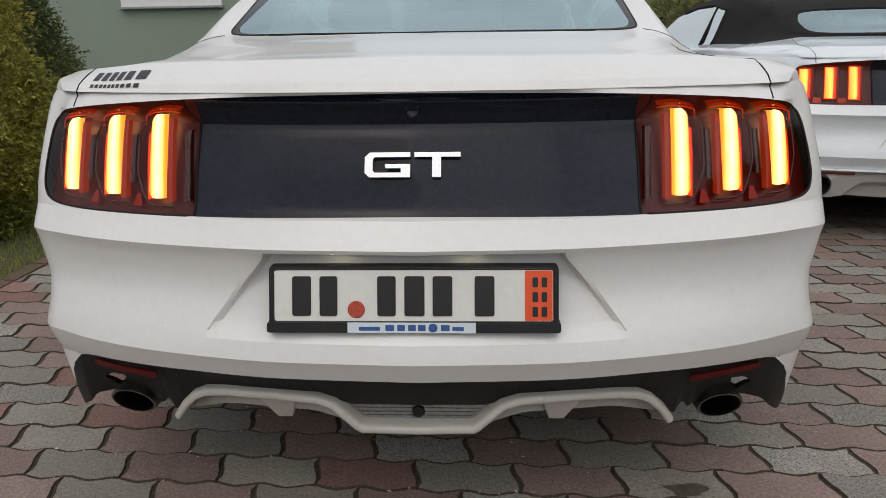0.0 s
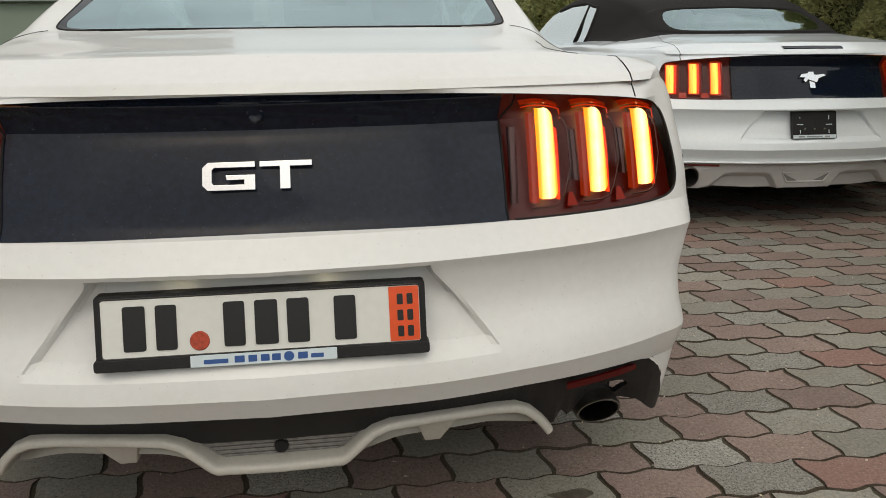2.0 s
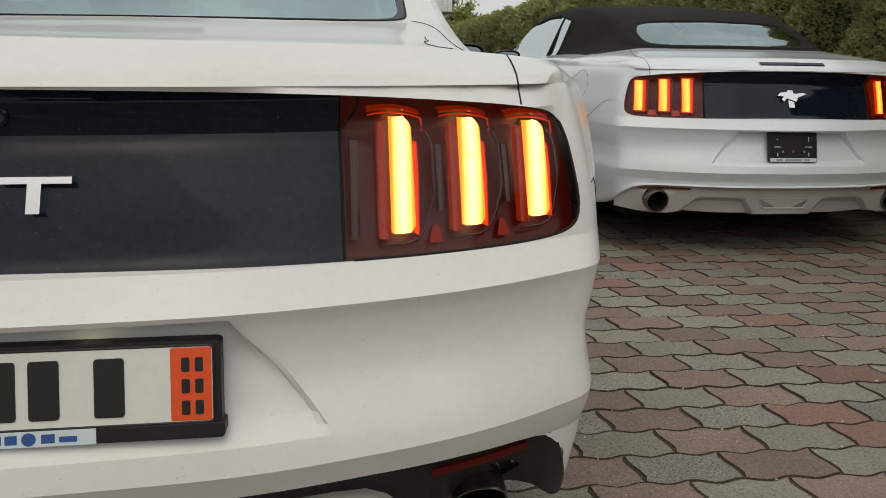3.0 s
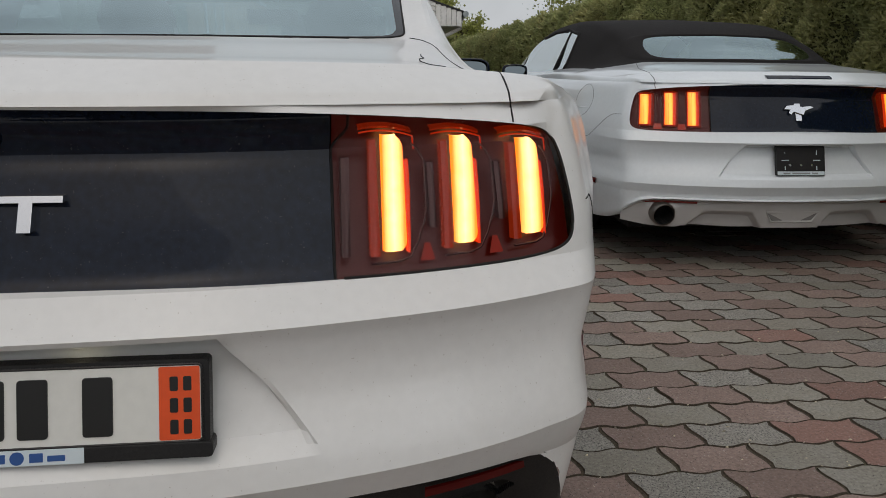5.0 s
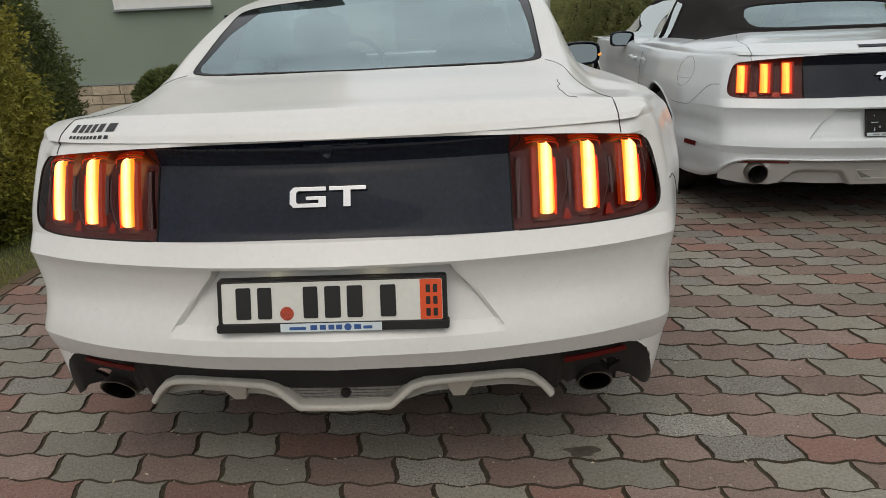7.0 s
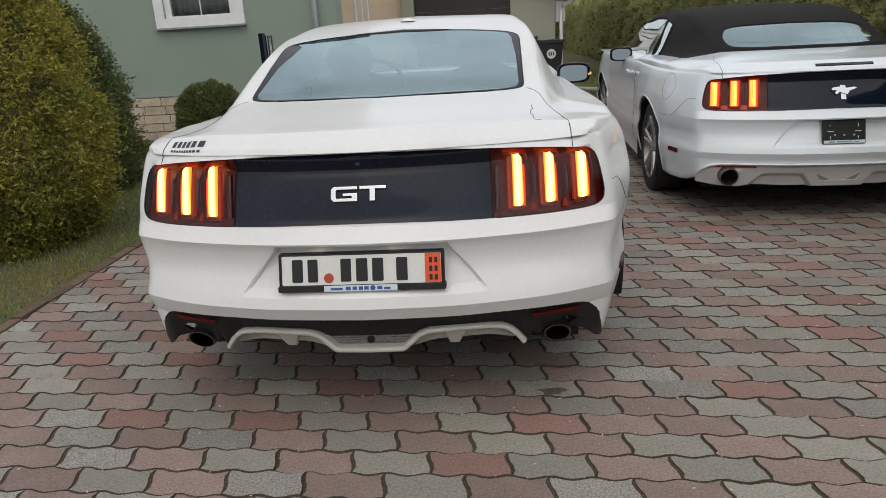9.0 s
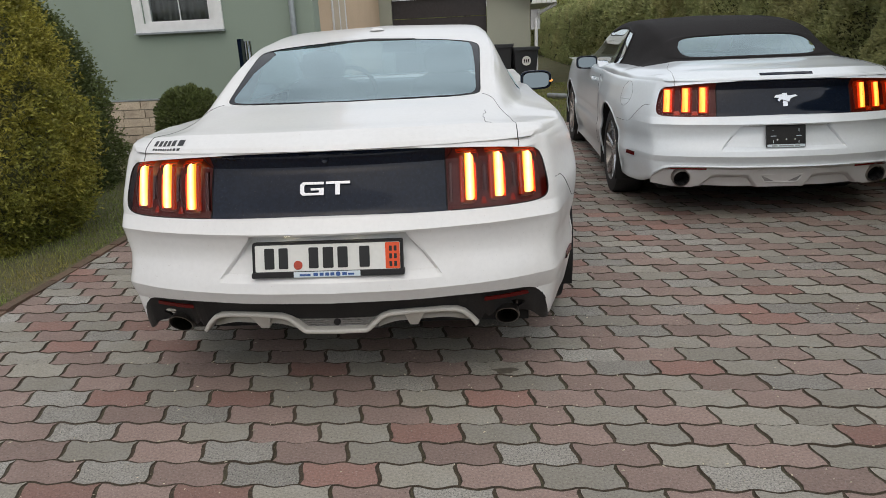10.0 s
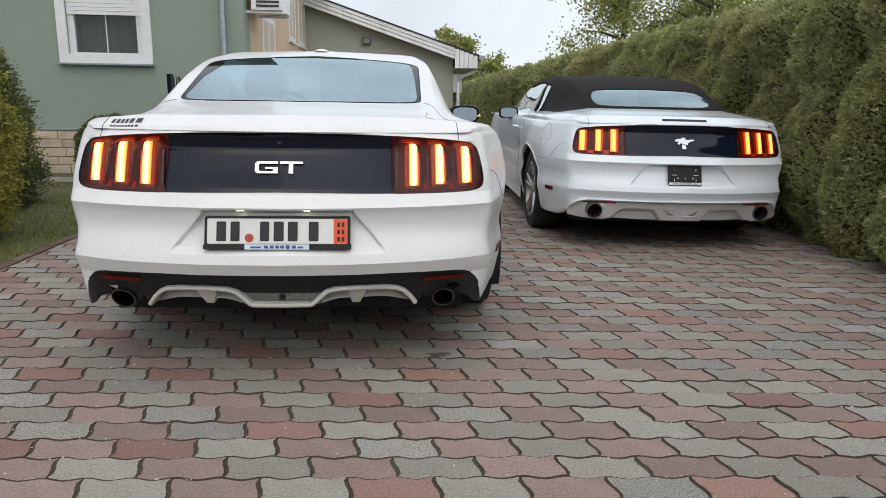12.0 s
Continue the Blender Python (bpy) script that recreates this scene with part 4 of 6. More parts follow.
    put(car, "lamp_bulb_cover", lathe([(0.060, 0.0), (0.061, 0.012), (0.068, 0.014)], "y", 20, None, (0.0, 0, 0.318)), TEXT_BLACK, smooth=50)


def tail_trim_plain(car):
    """Painted lower bumper that ends in a ridge, a recessed silver diffuser with the pipes, and a small reversing lamp."""
    ridge = [(0, 0.392), (0.60, 0.392), (0.68, 0.388), (0.74, 0.372), (0.79, 0.335), (0.83, 0.285), (0.86, 0.250), (0.885, 0.235), (0.95, 0.23)]
    n = 190
    rows = []
    for t, o in ((0, 0.0), (0.2, 0.001), (0.45, 0.001), (0.65, 0.003), (0.76, 0.008), (0.86, 0.011), (0.94, 0.009), (1.0, 0.002), (1.0, -0.03)):
        row = []
        for k in range(-n, n + 1):
            s = 8.62 * abs(k) / n
            low = lerp(ridge, body_point(s, 0.424).x)
            z = 0.424 + (low - 0.424) * t
            p = body_point(s, max(z, 0.418)) if z > 0.40 else body_point(s, 0.424)
            q = body_point(s + 0.05, 0.424) - body_point(s - 0.05 if s > 0.05 else 0, 0.424)
            out = Vector((q.y, -q.x, 0)).normalized() * (o - 0.045 * smooth01((0.424 - z) / 0.20))
            row.append(Vector((math.copysign(p.x + out.x, k) if k else 0.0, p.y + out.y, z)))
        rows.append(row)
    put(car, "lower_bumper", sheet(rows), PAINT_COOL, smooth=40)
    bottom = [(0, 0.258), (0.30, 0.256), (0.52, 0.262), (0.56, 0.252), (0.70, 0.254), (0.76, 0.262), (0.80, 0.268)]

    def arch(x, z):
        """How deep the panel is hollowed beneath its arch."""
        lim = lerp([(0.135, 0.25), (0.20, 0.338), (0.24, 0.346), (0.40, 0.346), (0.44, 0.336), (0.53, 0.25)], abs(x))
        return smooth01((lim - z) / 0.028) if 0.13 < abs(x) < 0.54 else 0.0

    rows = []
    for t in [k / 26 for k in range(27)]:
        row = []
        for k in range(-150, 151):
            x = 0.80 * k / 150
            top = lerp(ridge, abs(x)) - 0.002
            z = top + (min(lerp(bottom, abs(x)), top - 0.004) - top) * t
            bulge = 0.02 * math.exp(-((abs(x) - 0.629) / 0.06) ** 2) * smooth01((0.372 - z) / 0.03)
            y = body_at(x, 0.424).y + 0.016 + 0.014 * smooth01((top - z) / 0.012) + 0.10 * max(0, 0.35 - z) + 0.035 * arch(x, z) - bulge
            row.append((x, y, z))
        rows.append(row)
    put(car, "diffuser_panel", sheet(rows, lambda i, j, p: math.hypot(abs(p.x) - 0.629, p.z - 0.314) > 0.052, 0.006), SILVER_TRIM, "silver diffuser panel", smooth=32)
    for side in (1, -1):
        w = part("exhaust_tip", lathe([(0.26, 0.050), (0.30, 0.060), (0.0, 0.059), (-0.006, 0.056), (-0.006, 0.052), (0.0, 0.050), (0.12, 0.049), (0.2, 0.03), (0.2, 0.0)], "y", 40), STEEL, car, "sooty round steel exhaust tip", smooth=40)
        w.matrix_local = pose(side * 0.629, 0.082, 0.314, 8)
        part("pipe_bore", lathe([(0.002, 0.0500), (0.10, 0.049), (0.10, 0.0)], "y", 32), SOOT, w, smooth=40)
        rows = [[Vector((side * x, body_at(x, 0.424).y + 0.020 - o, z - 0.006 * smooth01((x - 0.62) / 0.12))) for x in [0.475 + 0.25 * k / 10 for k in range(11)]] for z, o in ((0.386, 0.0), (0.385, 0.008), (0.373, 0.006), (0.372, -0.010))]
        put(car, "rear_reflector", sheet(rows), LAMP_RED_DULL, "dark red strip reflector", smooth=50)
    put(car, "reversing_lamp", prism([(-0.130, 0.332), (0.130, 0.332), (0.10, 0.293), (-0.10, 0.293)], 0.022, 0.08), mat("grey_clear_lamp", (0.20, 0.195, 0.19), 0.2, coat=0.5), "small grey reversing lamp", bevel=0.002)
    put(car, "lamp_frame", tube([(x, 0.022, z) for x, z in ((-0.136, 0.336), (0.136, 0.336), (0.104, 0.289), (-0.104, 0.289))], 0.005, 8, closed=True), SILVER_TRIM, smooth=40)


def number_plate(car, coupe):
    if coupe:
        holder = part("number_plate", plate_box(-0.267, 0.267, 0.0, 0.122, -0.014, 0.004, 0.006), TEXT_BLACK, car, "white export number plate in black holder")
        part("plate_lower_rail", plate_box(-0.271, 0.271, 0.0, 0.0195, -0.016, 0.008, 0.005), TEXT_BLACK, holder, bevel=0.0015)
        part("plate_face", plate_box(-0.258, 0.258, 0.020, 0.1165, 0.004, 0.0055, 0.006), PLATE_WHITE, holder)
        part("plate_rim", tube([plate_point(x, z, 0.0055) for x, z in round_rect(-0.258, 0.258, 0.020, 0.1165, 0.006, 3)], 0.0016, 6, closed=True), PLATE_BLACK, holder)
        part("date_field", plate_box(0.2055, 0.2555, 0.0225, 0.114, 0.0058, 0.0064, 0.002), PLATE_RED, holder, "orange-red date field")
        for x0, x1 in ((-0.227, -0.184), (-0.176, -0.135), (-0.069, -0.027), (-0.019, 0.026), (0.033, 0.077), (0.110, 0.154)):
            part("plate_bar", plate_box(x0 + 0.004, x1 - 0.004, 0.031, 0.104, 0.0056, 0.0072, 0.004), PLATE_BLACK, holder)
        for z0 in (0.030, 0.057, 0.084):
            for x0 in (0.219, 0.2355):
                part("date_bar", plate_box(x0, x0 + 0.010, z0, z0 + 0.018, 0.0066, 0.0072, 0.002), PLATE_BLACK, holder)
        bm = lathe([(-0.0058, 0.0), (-0.0066, 0.0), (-0.0074, 0.012), (-0.0074, 0.0145), (-0.0058, 0.016)], "y", 28)
        seal = part("plate_seal", bm, SEAL_RED, holder, "round brick-red seal", smooth=40)
        seal.matrix_local = Matrix.Translation(plate_point(-0.104, 0.041, 0)) @ pose(0, 0, 0, -16)
        part("holder_strip", plate_box(-0.120, 0.116, 0.0005, 0.0195, 0.008, 0.0088, 0.001), STICKER, holder, "pale strip with blue lettering")
        for x0, x1 in ((-0.099, -0.060), (-0.050, -0.034), (-0.028, -0.014), (-0.008, 0.006), (0.010, 0.024), (0.052, 0.068), (0.073, 0.094)):
            part("strip_bar", plate_box(x0, x1, 0.0045 if x1 - x0 < 0.02 else 0.005, 0.0155 if x1 - x0 < 0.02 else 0.012, 0.0089, 0.0093, 0.001), INK_BLUE, holder)
        part("strip_mark", plate_box(0.029, 0.046, 0.002, 0.018, 0.0089, 0.0093, 0.0078), INK_BLUE, holder)
        for x in (-0.14, 0.105):
            w = part("plate_lamp", boxed(x - 0.012, x + 0.012, 0.036, 0.046, 0.6595, 0.6625), mat("plate_lamp_glow", (0.8, 0.75, 0.6), 0.4, emit=((1.0, 0.86, 0.55), 10.0)), car, "small lit plate lamp")
    else:
        holder = part("plate_holder", plate_box(-0.122, 0.122, 0.0, 0.142, -0.014, 0.004, 0.004), TEXT_BLACK, car, "empty black plate holder")
        part("holder_strip", plate_box(-0.119, 0.119, 0.002, 0.020, 0.004, 0.0055, 0.001), STICKER, holder, "white strip with grey lettering")
        for x0, x1 in ((-0.09, -0.055), (-0.045, 0.045), (0.055, 0.085)):
            part("strip_bar", plate_box(x0, x1, 0.007, 0.0145, 0.0056, 0.006, 0.001), CABIN_LIGHT, holder)
        for x0, x1, z0, z1 in ((-0.098, -0.062, 0.072, 0.076), (0.062, 0.098, 0.072, 0.076), (-0.082, -0.078, 0.028, 0.046), (0.078, 0.082, 0.028, 0.046), (0.078, 0.082, 0.10, 0.122), (-0.084, -0.080, 0.108, 0.113)):
            part("holder_slot", plate_box(x0, x1, z0, z1, 0.0042, 0.0048, 0.0005), STICKER, holder)
        for x in (-0.055, 0.0, 0.055):
            part("holder_screw", plate_box(x - 0.006, x + 0.006, 0.045, 0.057, 0.0042, 0.006, 0.0055), ALLOY, holder)


def cabin(car, soft):
    def seat(x, y, name):
        s = part(name, boxed(x - 0.26, x + 0.26, y, y + 0.5, 0.42, 0.58), CABIN, car, bevel=0.05, smooth=True)
        rows = []
        for z, hw, yy, th in ((0.55, 0.25, 0.0, 0.09), (0.75, 0.27, -0.06, 0.10), (0.95, 0.25, -0.12, 0.09), (1.06, 0.2, -0.15, 0.07), (1.09, 0.12, -0.16, 0.03)):
            rows.append([(x + hw * math.cos(a), y + yy + th * math.sin(a), z) for a in [k * math.tau / 20 for k in range(21)]])
        part("seat_back", sheet(rows), CABIN, s, smooth=True)
        rows = []
        for z, hw, th in ((1.06, 0.06, 0.03), (1.10, 0.125, 0.05), (1.17, 0.14, 0.055), (1.23, 0.11, 0.045), (1.25, 0.03, 0.01)):
            rows.append([(x + hw * math.cos(a), y - 0.14 + th * math.sin(a), z) for a in [k * math.tau / 20 for k in range(21)]])
        part("headrest", sheet(rows), CABIN, s, smooth=True)
    for x in (-0.37, 0.37):
        seat(x, 2.05, "front_seat")
        if not soft:
            bm = boxed(x - 0.27, x + 0.27, 1.10, 1.24, 0.6, 1.02)
            put(car, "rear_seat_back", bm, CABIN, bevel=0.05, smooth=True)
    if not soft:
        put(car, "parcel_shelf", boxed(-0.62, 0.62, 0.62, 1.12, 0.98, 1.0), CABIN, bevel=0.004)
        for x in (-0.30, 0.34):
            rows = [[(x + 0.19 * u, 0.80 + 0.05 * (1 - u * u) + dy, 1.004 + h * (1 - 0.8 * u * u)) for u in [k / 6 - 1 for k in range(13)]] for dy, h in ((0, 0.0), (0.01, 0.025), (0.07, 0.03), (0.09, 0.0))]
            put(car, "shelf_trim", sheet(rows), CABIN_LIGHT, "pale grey speaker trim", smooth=True)
    put(car, "dashboard", boxed(-0.74, 0.74, 2.95, 3.5, 0.68, 0.98), CABIN, bevel=0.06, smooth=True)
    put(car, "cabin_floor", boxed(-0.8, 0.8, 1.0, 3.4, 0.30, 0.34), CABIN)
    ring = tube([(-0.37 + 0.185 * math.cos(a), 2.74 + 0.05 * math.sin(a), 0.93 + 0.18 * math.sin(a)) for a in [k * math.tau / 32 for k in range(32)]], 0.016, 8, closed=True)
    tube([(-0.55, 2.75, 0.93), (-0.37, 2.78, 0.90), (-0.19, 2.75, 0.93)], 0.018, 8, ring)
    put(car, "steering_wheel", ring, CABIN, smooth=True)
    put(car, "inner_mirror", boxed(-0.12, 0.12, 2.78, 2.81, 1.20, 1.27), CABIN, bevel=0.01)


def door_mirror(car, side, soft):
    bm = sheet([[(side * (0.940 + 0.102 * math.copysign(abs(math.cos(a)) ** 0.6, math.cos(a)) * r), 2.53 + dy, 0.978 + 0.062 * math.copysign(abs(math.sin(a)) ** 0.5, math.sin(a)) * r) for a in [k * math.tau / 28 for k in range(29)]]
                for dy, r in ((0.002, 0.90), (0.0, 1.0), (0.02, 1.03), (0.07, 0.95), (0.11, 0.7), (0.125, 0.3))])
    m = part("door_mirror", bm, GLOSS_BLACK, car, "gloss black door mirror", smooth=True)
    bm = prism([(side * (0.940 + 0.086 * math.copysign(abs(math.cos(a)) ** 0.6, math.cos(a))), 0.978 + 0.049 * math.copysign(abs(math.sin(a)) ** 0.5, math.sin(a))) for a in [k * math.tau / 28 for k in range(28)]], 2.530, 2.545, lambda x, y, z: (x, y + 0.14 * (z - 0.978), z))
    part("mirror_glass", bm, MIRROR, m)
    part("mirror_arm", tube([(side * 0.80, 2.62, 0.942), (side * 0.86, 2.60, 0.942), (side * 0.90, 2.58, 0.952)], [0.03, 0.025, 0.022], 10), GLOSS_BLACK, m, smooth=True)


def lines_along(car, pts, r=0.0022, name="shut_line"):
    put(car, name, tube(pts, r, 6), SOOT)


def build_car(coupe, name, label, m):
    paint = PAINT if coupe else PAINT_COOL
    car = thing(name, label, "car", m)
    put(car, "body", body_mesh(coupe), paint, "", smooth=15)
    stations = COUPE if coupe else SOFT_TOP
    ds, us, rows = upper_grid(stations)
    w0, w1 = 2.85, 3.60
    base = 0.605 if coupe else 0.58

    mid, half = (0.968, 0.335) if coupe else (0.812, 0.182)

    def win(a, r, o):
        """A point of the rear window: angle, share of the way to its edge, height over the skin."""
        c, s = round(math.cos(a), 9), round(math.sin(a), 9)
        if coupe:
            d = mid + half * r * math.copysign(abs(s) ** (0.06 if s < 0 else 0.18), s)
            w = lerp([(0.63, 0.552), (1.30, 0.556)], d)
            x = w * r * math.copysign(abs(c) ** (0.06 if s < 0 else 0.18), c)
            d += 0.07 * (1 - (x / 0.55) ** 2) * smooth01((d - 1.0) / 0.3) - 0.04 * (1 - (x / 0.55) ** 4) * smooth01((0.8 - d) / 0.2)
        else:
            d = mid + half * r * math.copysign(abs(s) ** 0.45, s)
            x = (0.540 - 0.3 * max(0, d - mid)) * r * math.copysign(abs(c) ** 0.32, c)
        return skin_at((ds, us, rows), d, x) + Vector((0, -o, o * 0.7))

    def is_rear_glass(d, u, c):
        if coupe:
            d += 0.04 * (1 - (c.x / 0.55) ** 4) * smooth01((0.8 - d) / 0.2) - 0.07 * (1 - (c.x / 0.55) ** 2) * smooth01((d - 1.0) / 0.3)
            return abs((d - mid) / half) ** 18 + abs(c.x / 0.553) ** 18 < 0.8
        return abs(d - 0.815) < 0.165 and abs(c.x) < 0.505 * (1 - ((d - 0.815) / 0.165) ** 6) ** 0.18 - 0.3 * max(0, d - 0.815)

    def is_side_glass(d, u, c):
        return (1.62 if coupe else 1.42 + 0.2 * (3 - abs(u))) < d < 3.30 and (2 if coupe else 2.1) < abs(u) < 3

    def is_screen(d, u, c):
        return w0 < d < w1 and abs(u) < 1

    def glazed(d, u, c):
        return is_rear_glass(d, u, c) or is_side_glass(d, u, c) or is_screen(d, u, c)

    if coupe:
        put(car, "upper_body", pane(rows, ds, us, lambda d, u, c: not glazed(d, u, c)), paint, smooth=18)
    else:
        def is_soft(d, u):
            return base < d < 2.85 and abs(u) < 3
        put(car, "upper_body", pane(rows, ds, us, lambda d, u, c: not is_soft(d, u) and not glazed(d, u, c)), paint, smooth=40)
        put(car, "soft_top", pane(rows, ds, us, lambda d, u, c: is_soft(d, u) and not glazed(d, u, c)), CANVAS, "black canvas soft top, closed", smooth=40)
    ang = [k * math.tau / 120 for k in range(121)]
    edge_r = 0.985 if coupe else 0.95
    glass = put(car, "rear_window", sheet([[win(a, r, 0.0012) for a in ang] for r in (0.0005, 0.2, 0.4, 0.6, 0.75, 0.87, edge_r)]), GLASS, "tinted rear window" if coupe else "pale reflecting rear window", smooth=True)
    if coupe:
        # border widened at left: darkness in the glass put into its shape
        part("window_border", sheet([[win(a, r - (1 - edge) * ((0.11 if math.cos(a) < 0 else 0.03) * smooth01((math.copysign(abs(math.sin(a)) ** 0.18, math.sin(a)) + 0.5) / 1.4) * smooth01((abs(math.cos(a)) - 0.62) / 0.34) + 0.008 * smooth01(-math.sin(a) * 3)), 0.0018) for a in ang] for r, edge in ((0.972, 0.0), (0.985, 0.5), (1.0, 1.0))]), FRIT, glass, smooth=True)
        part("window_gap", tube([win(a, 1.004, 0.0008) for a in ang[:-1]], 0.0024, 6, closed=True), SOOT, glass)
    else:
        part("window_seal", sheet([[win(a, r, o) for a in ang] for r, o in ((0.90, 0.0), (0.92, 0.005), (1.06, 0.007), (1.13, -0.001))]), CANVAS, glass, smooth=True)
        for side in (1, -1):
            edge_pts = []
            for u, d in [(3.0, 1.42), (2.8, 1.46), (2.6, 1.50), (2.4, 1.54), (2.2, 1.58), (2.1, 1.62), (2.1, 1.72), (2.1, 2.0), (2.1, 2.4), (2.12, 2.7)]:
                i = max(k for k in range(len(ds) - 1) if ds[k] <= d)
                f = (d - ds[i]) / (ds[i + 1] - ds[i])
                r = [a.lerp(b, f) for a, b in zip(rows[i], rows[i + 1])]
                j = max(k for k in range(len(us) - 1) if us[k] <= side * u)
                edge_pts.append(r[j].lerp(r[j + 1], (side * u - us[j]) / (us[j + 1] - us[j])))
            put(car, "window_edge", tube(edge_pts, 0.012, 8), CANVAS, smooth=True)
            post = [rows[min(range(len(ds)), key=lambda k: abs(ds[k] - d))] for d in (1.68, 1.84)]
            lo = min(range(len(us)), key=lambda k: abs(us[k] - side * 3))
            hi = min(range(len(us)), key=lambda k: abs(us[k] - side * 2.15))
            put(car, "window_post", tube([post[0][lo], post[1][hi]], 0.009, 8), CANVAS, smooth=True)
    for side in (1, -1):
        put(car, "side_window", pane(rows, ds, us, lambda d, u, c: is_side_glass(d, u, c) and u * side > 0), GLASS if coupe else GLASS_SIDE, smooth=True)
    put(car, "windscreen", pane(rows, ds, us, is_screen), GLASS, smooth=True)
    lamps_and_panel(car, GLOW if coupe else GLOW_B)
    tail_trim(car, coupe)
    number_plate(car, coupe)
    cabin(car, not coupe)
    for side in (1, -1):
        for y in AXLES:
            wheel(car, side * 0.815, y, side)
            bm = sheet([[(side * x, y + (ARCH_R - 0.004) * math.cos(a), TYRE_R + (ARCH_R - 0.004) * math.sin(a)) for a in [radians(-25 + 230 * k / 30) for k in range(31)]] for x in (0.95, 0.60)])
            put(car, "arch_liner", bm, UNDER, smooth=True)
            rim = []
            for k in range(41):
                a = radians(-14 + 208 * k / 40)
                yy, zz = y + (ARCH_R + 0.001) * math.cos(a), TYRE_R + (ARCH_R + 0.001) * math.sin(a)
                rim.append((side * (body_side(yy, max(zz, 0.2)) - 0.003), yy, zz))
            put(car, "arch_lip", tube(rim, 0.009, 8), paint, smooth=True)
        door_mirror(car, side, not coupe)
        # shut lines of lid and bumper
        cut = [(0.0, 0.681), (0.08, 0.680), (0.10, 0.675), (0.27, 0.668), (0.36, 0.650), (0.45, 0.626), (0.53, 0.608), (0.59, 0.586), (0.63, 0.556)]
        lid = [under_lip(at_tail(side * 0.683, 0.920 + 0.005 * j, 0.0)) for j in range(5)]
        lid += [skin_at((ds, us, rows), d, side * spline(cut, d)) + Vector((0, 0, 0.0004)) for d in ds if d <= 0.63]
        lines_along(car, lid[:6], 0.0016)
        lines_along(car, lid[5:24], 0.0015)
        lines_along(car, lid[23:], 0.0009)
        gap = [(0.255, 0.792), (0.31, 0.791), (0.34, 0.782), (0.42, 0.722), (0.48, 0.678), (0.51, 0.662), (0.56, 0.656), (0.70, 0.654), (0.80, 0.652)]
        lines_along(car, [Vector((side * (body_side(y, z) + 0.0005), y, z)) for y, z in [(y, spline(gap, y)) for y in [0.262 + 0.02 * k for k in range(27)]]], 0.0010)
        if side < 0:
            ring = [(0.60 + 0.085 * math.cos(a), 0.845 + 0.085 * math.sin(a)) for a in [k * math.tau / 48 for k in range(48)]]
            put(car, "fuel_flap_gap", tube([Vector((-body_side(y, z) - 0.0003, y, z)) for y, z in ring], 0.0008, 6, closed=True), SOOT)
            put(car, "fuel_flap_grip", tube([Vector((-body_side(y, z) - 0.001, y, z)) for y, z in ((0.53, 0.812), (0.60, 0.808), (0.66, 0.810))], [0.001, 0.004, 0.001], 8), paint, smooth=True)
        # door outline and handle
        dl = [body_point(11.9 + 0.03 * (0.9 - z), z) for z in [0.30 + 0.04 * k for k in range(17)]]
        lines_along(car, [Vector((side * p.x, p.y, p.z)) for p in dl], 0.002)
        hy = body_point(12.3, 0.85)
        put(car, "door_handle", tube([(side * (hy.x + 0.002), hy.y - 0.09, 0.85), (side * (hy.x + 0.03), hy.y - 0.07, 0.853), (side * (hy.x + 0.03), hy.y + 0.07, 0.857), (side * (hy.x + 0.002), hy.y + 0.09, 0.858)], 0.012, 8), paint, smooth=True)
        put(car, "side_marker", sheet([[Vector((side * (body_side(y + sh, 0.436) + o), y + sh, z)) for y in (0.405, 0.41, 0.46, 0.52, 0.525)] for z, o, sh in ((0.420, -0.004, 0.006), (0.422, 0.006, 0.006), (0.448, 0.006, 0.0), (0.450, -0.004, 0.0))]), DULL_STRIP, "dark red side marker")
    # what closes the body from inside and beneath
    put(car, "underbody", boxed(-0.72, 0.72, 0.32, 4.5, 0.20, 0.42), UNDER, bevel=0.05)
    put(car, "tail_closing", boxed(-0.70, 0.70, 0.27, 0.33, 0.36, 0.93), UNDER)
    put(car, "boot_floor", boxed(-0.70, 0.70, 0.3, 1.0, 0.40, 0.44), UNDER)
    return car, (ds, us, rows)


coupe, skin = build_car(True, "sports_coupe", "white sports coupe with lit tail lamps, parked on pavers", pose(0, 0, 0))
# badge letters on the black panel
for ol in ([(-0.080, 0.838), (-0.004, 0.838), (-0.004, 0.8295), (-0.070, 0.8295), (-0.0735, 0.826), (-0.0735, 0.807), (-0.070, 0.8035), (-0.022, 0.8035), (-0.022, 0.8105), (-0.050, 0.8105), (-0.052, 0.8180), (-0.004, 0.8180), (-0.004, 0.795), (-0.080, 0.795), (-0.089, 0.803), (-0.089, 0.830)],
           [(0.003, 0.838), (0.089, 0.838), (0.089, 0.8295), (0.053, 0.8295), (0.053, 0.795), (0.036, 0.795), (0.036, 0.8295), (0.003, 0.8295)]):
    part("badge_letter", prism(ol, 0.108, 0.088, lambda x, y, z: (x, y + 0.5 * (z - 0.816), z)), CHROME, coupe, "chrome badge letter", bevel=0.0007)
part("rear_camera", lathe([(0.0, 0.0), (-0.004, 0.006), (-0.006, 0.011), (-0.004, 0.014), (0.006, 0.016)], "y", 24, None, (0, 0.126, 0.912)), GLOSS_BLACK, coupe, smooth=40)
ds, us, rows = skin
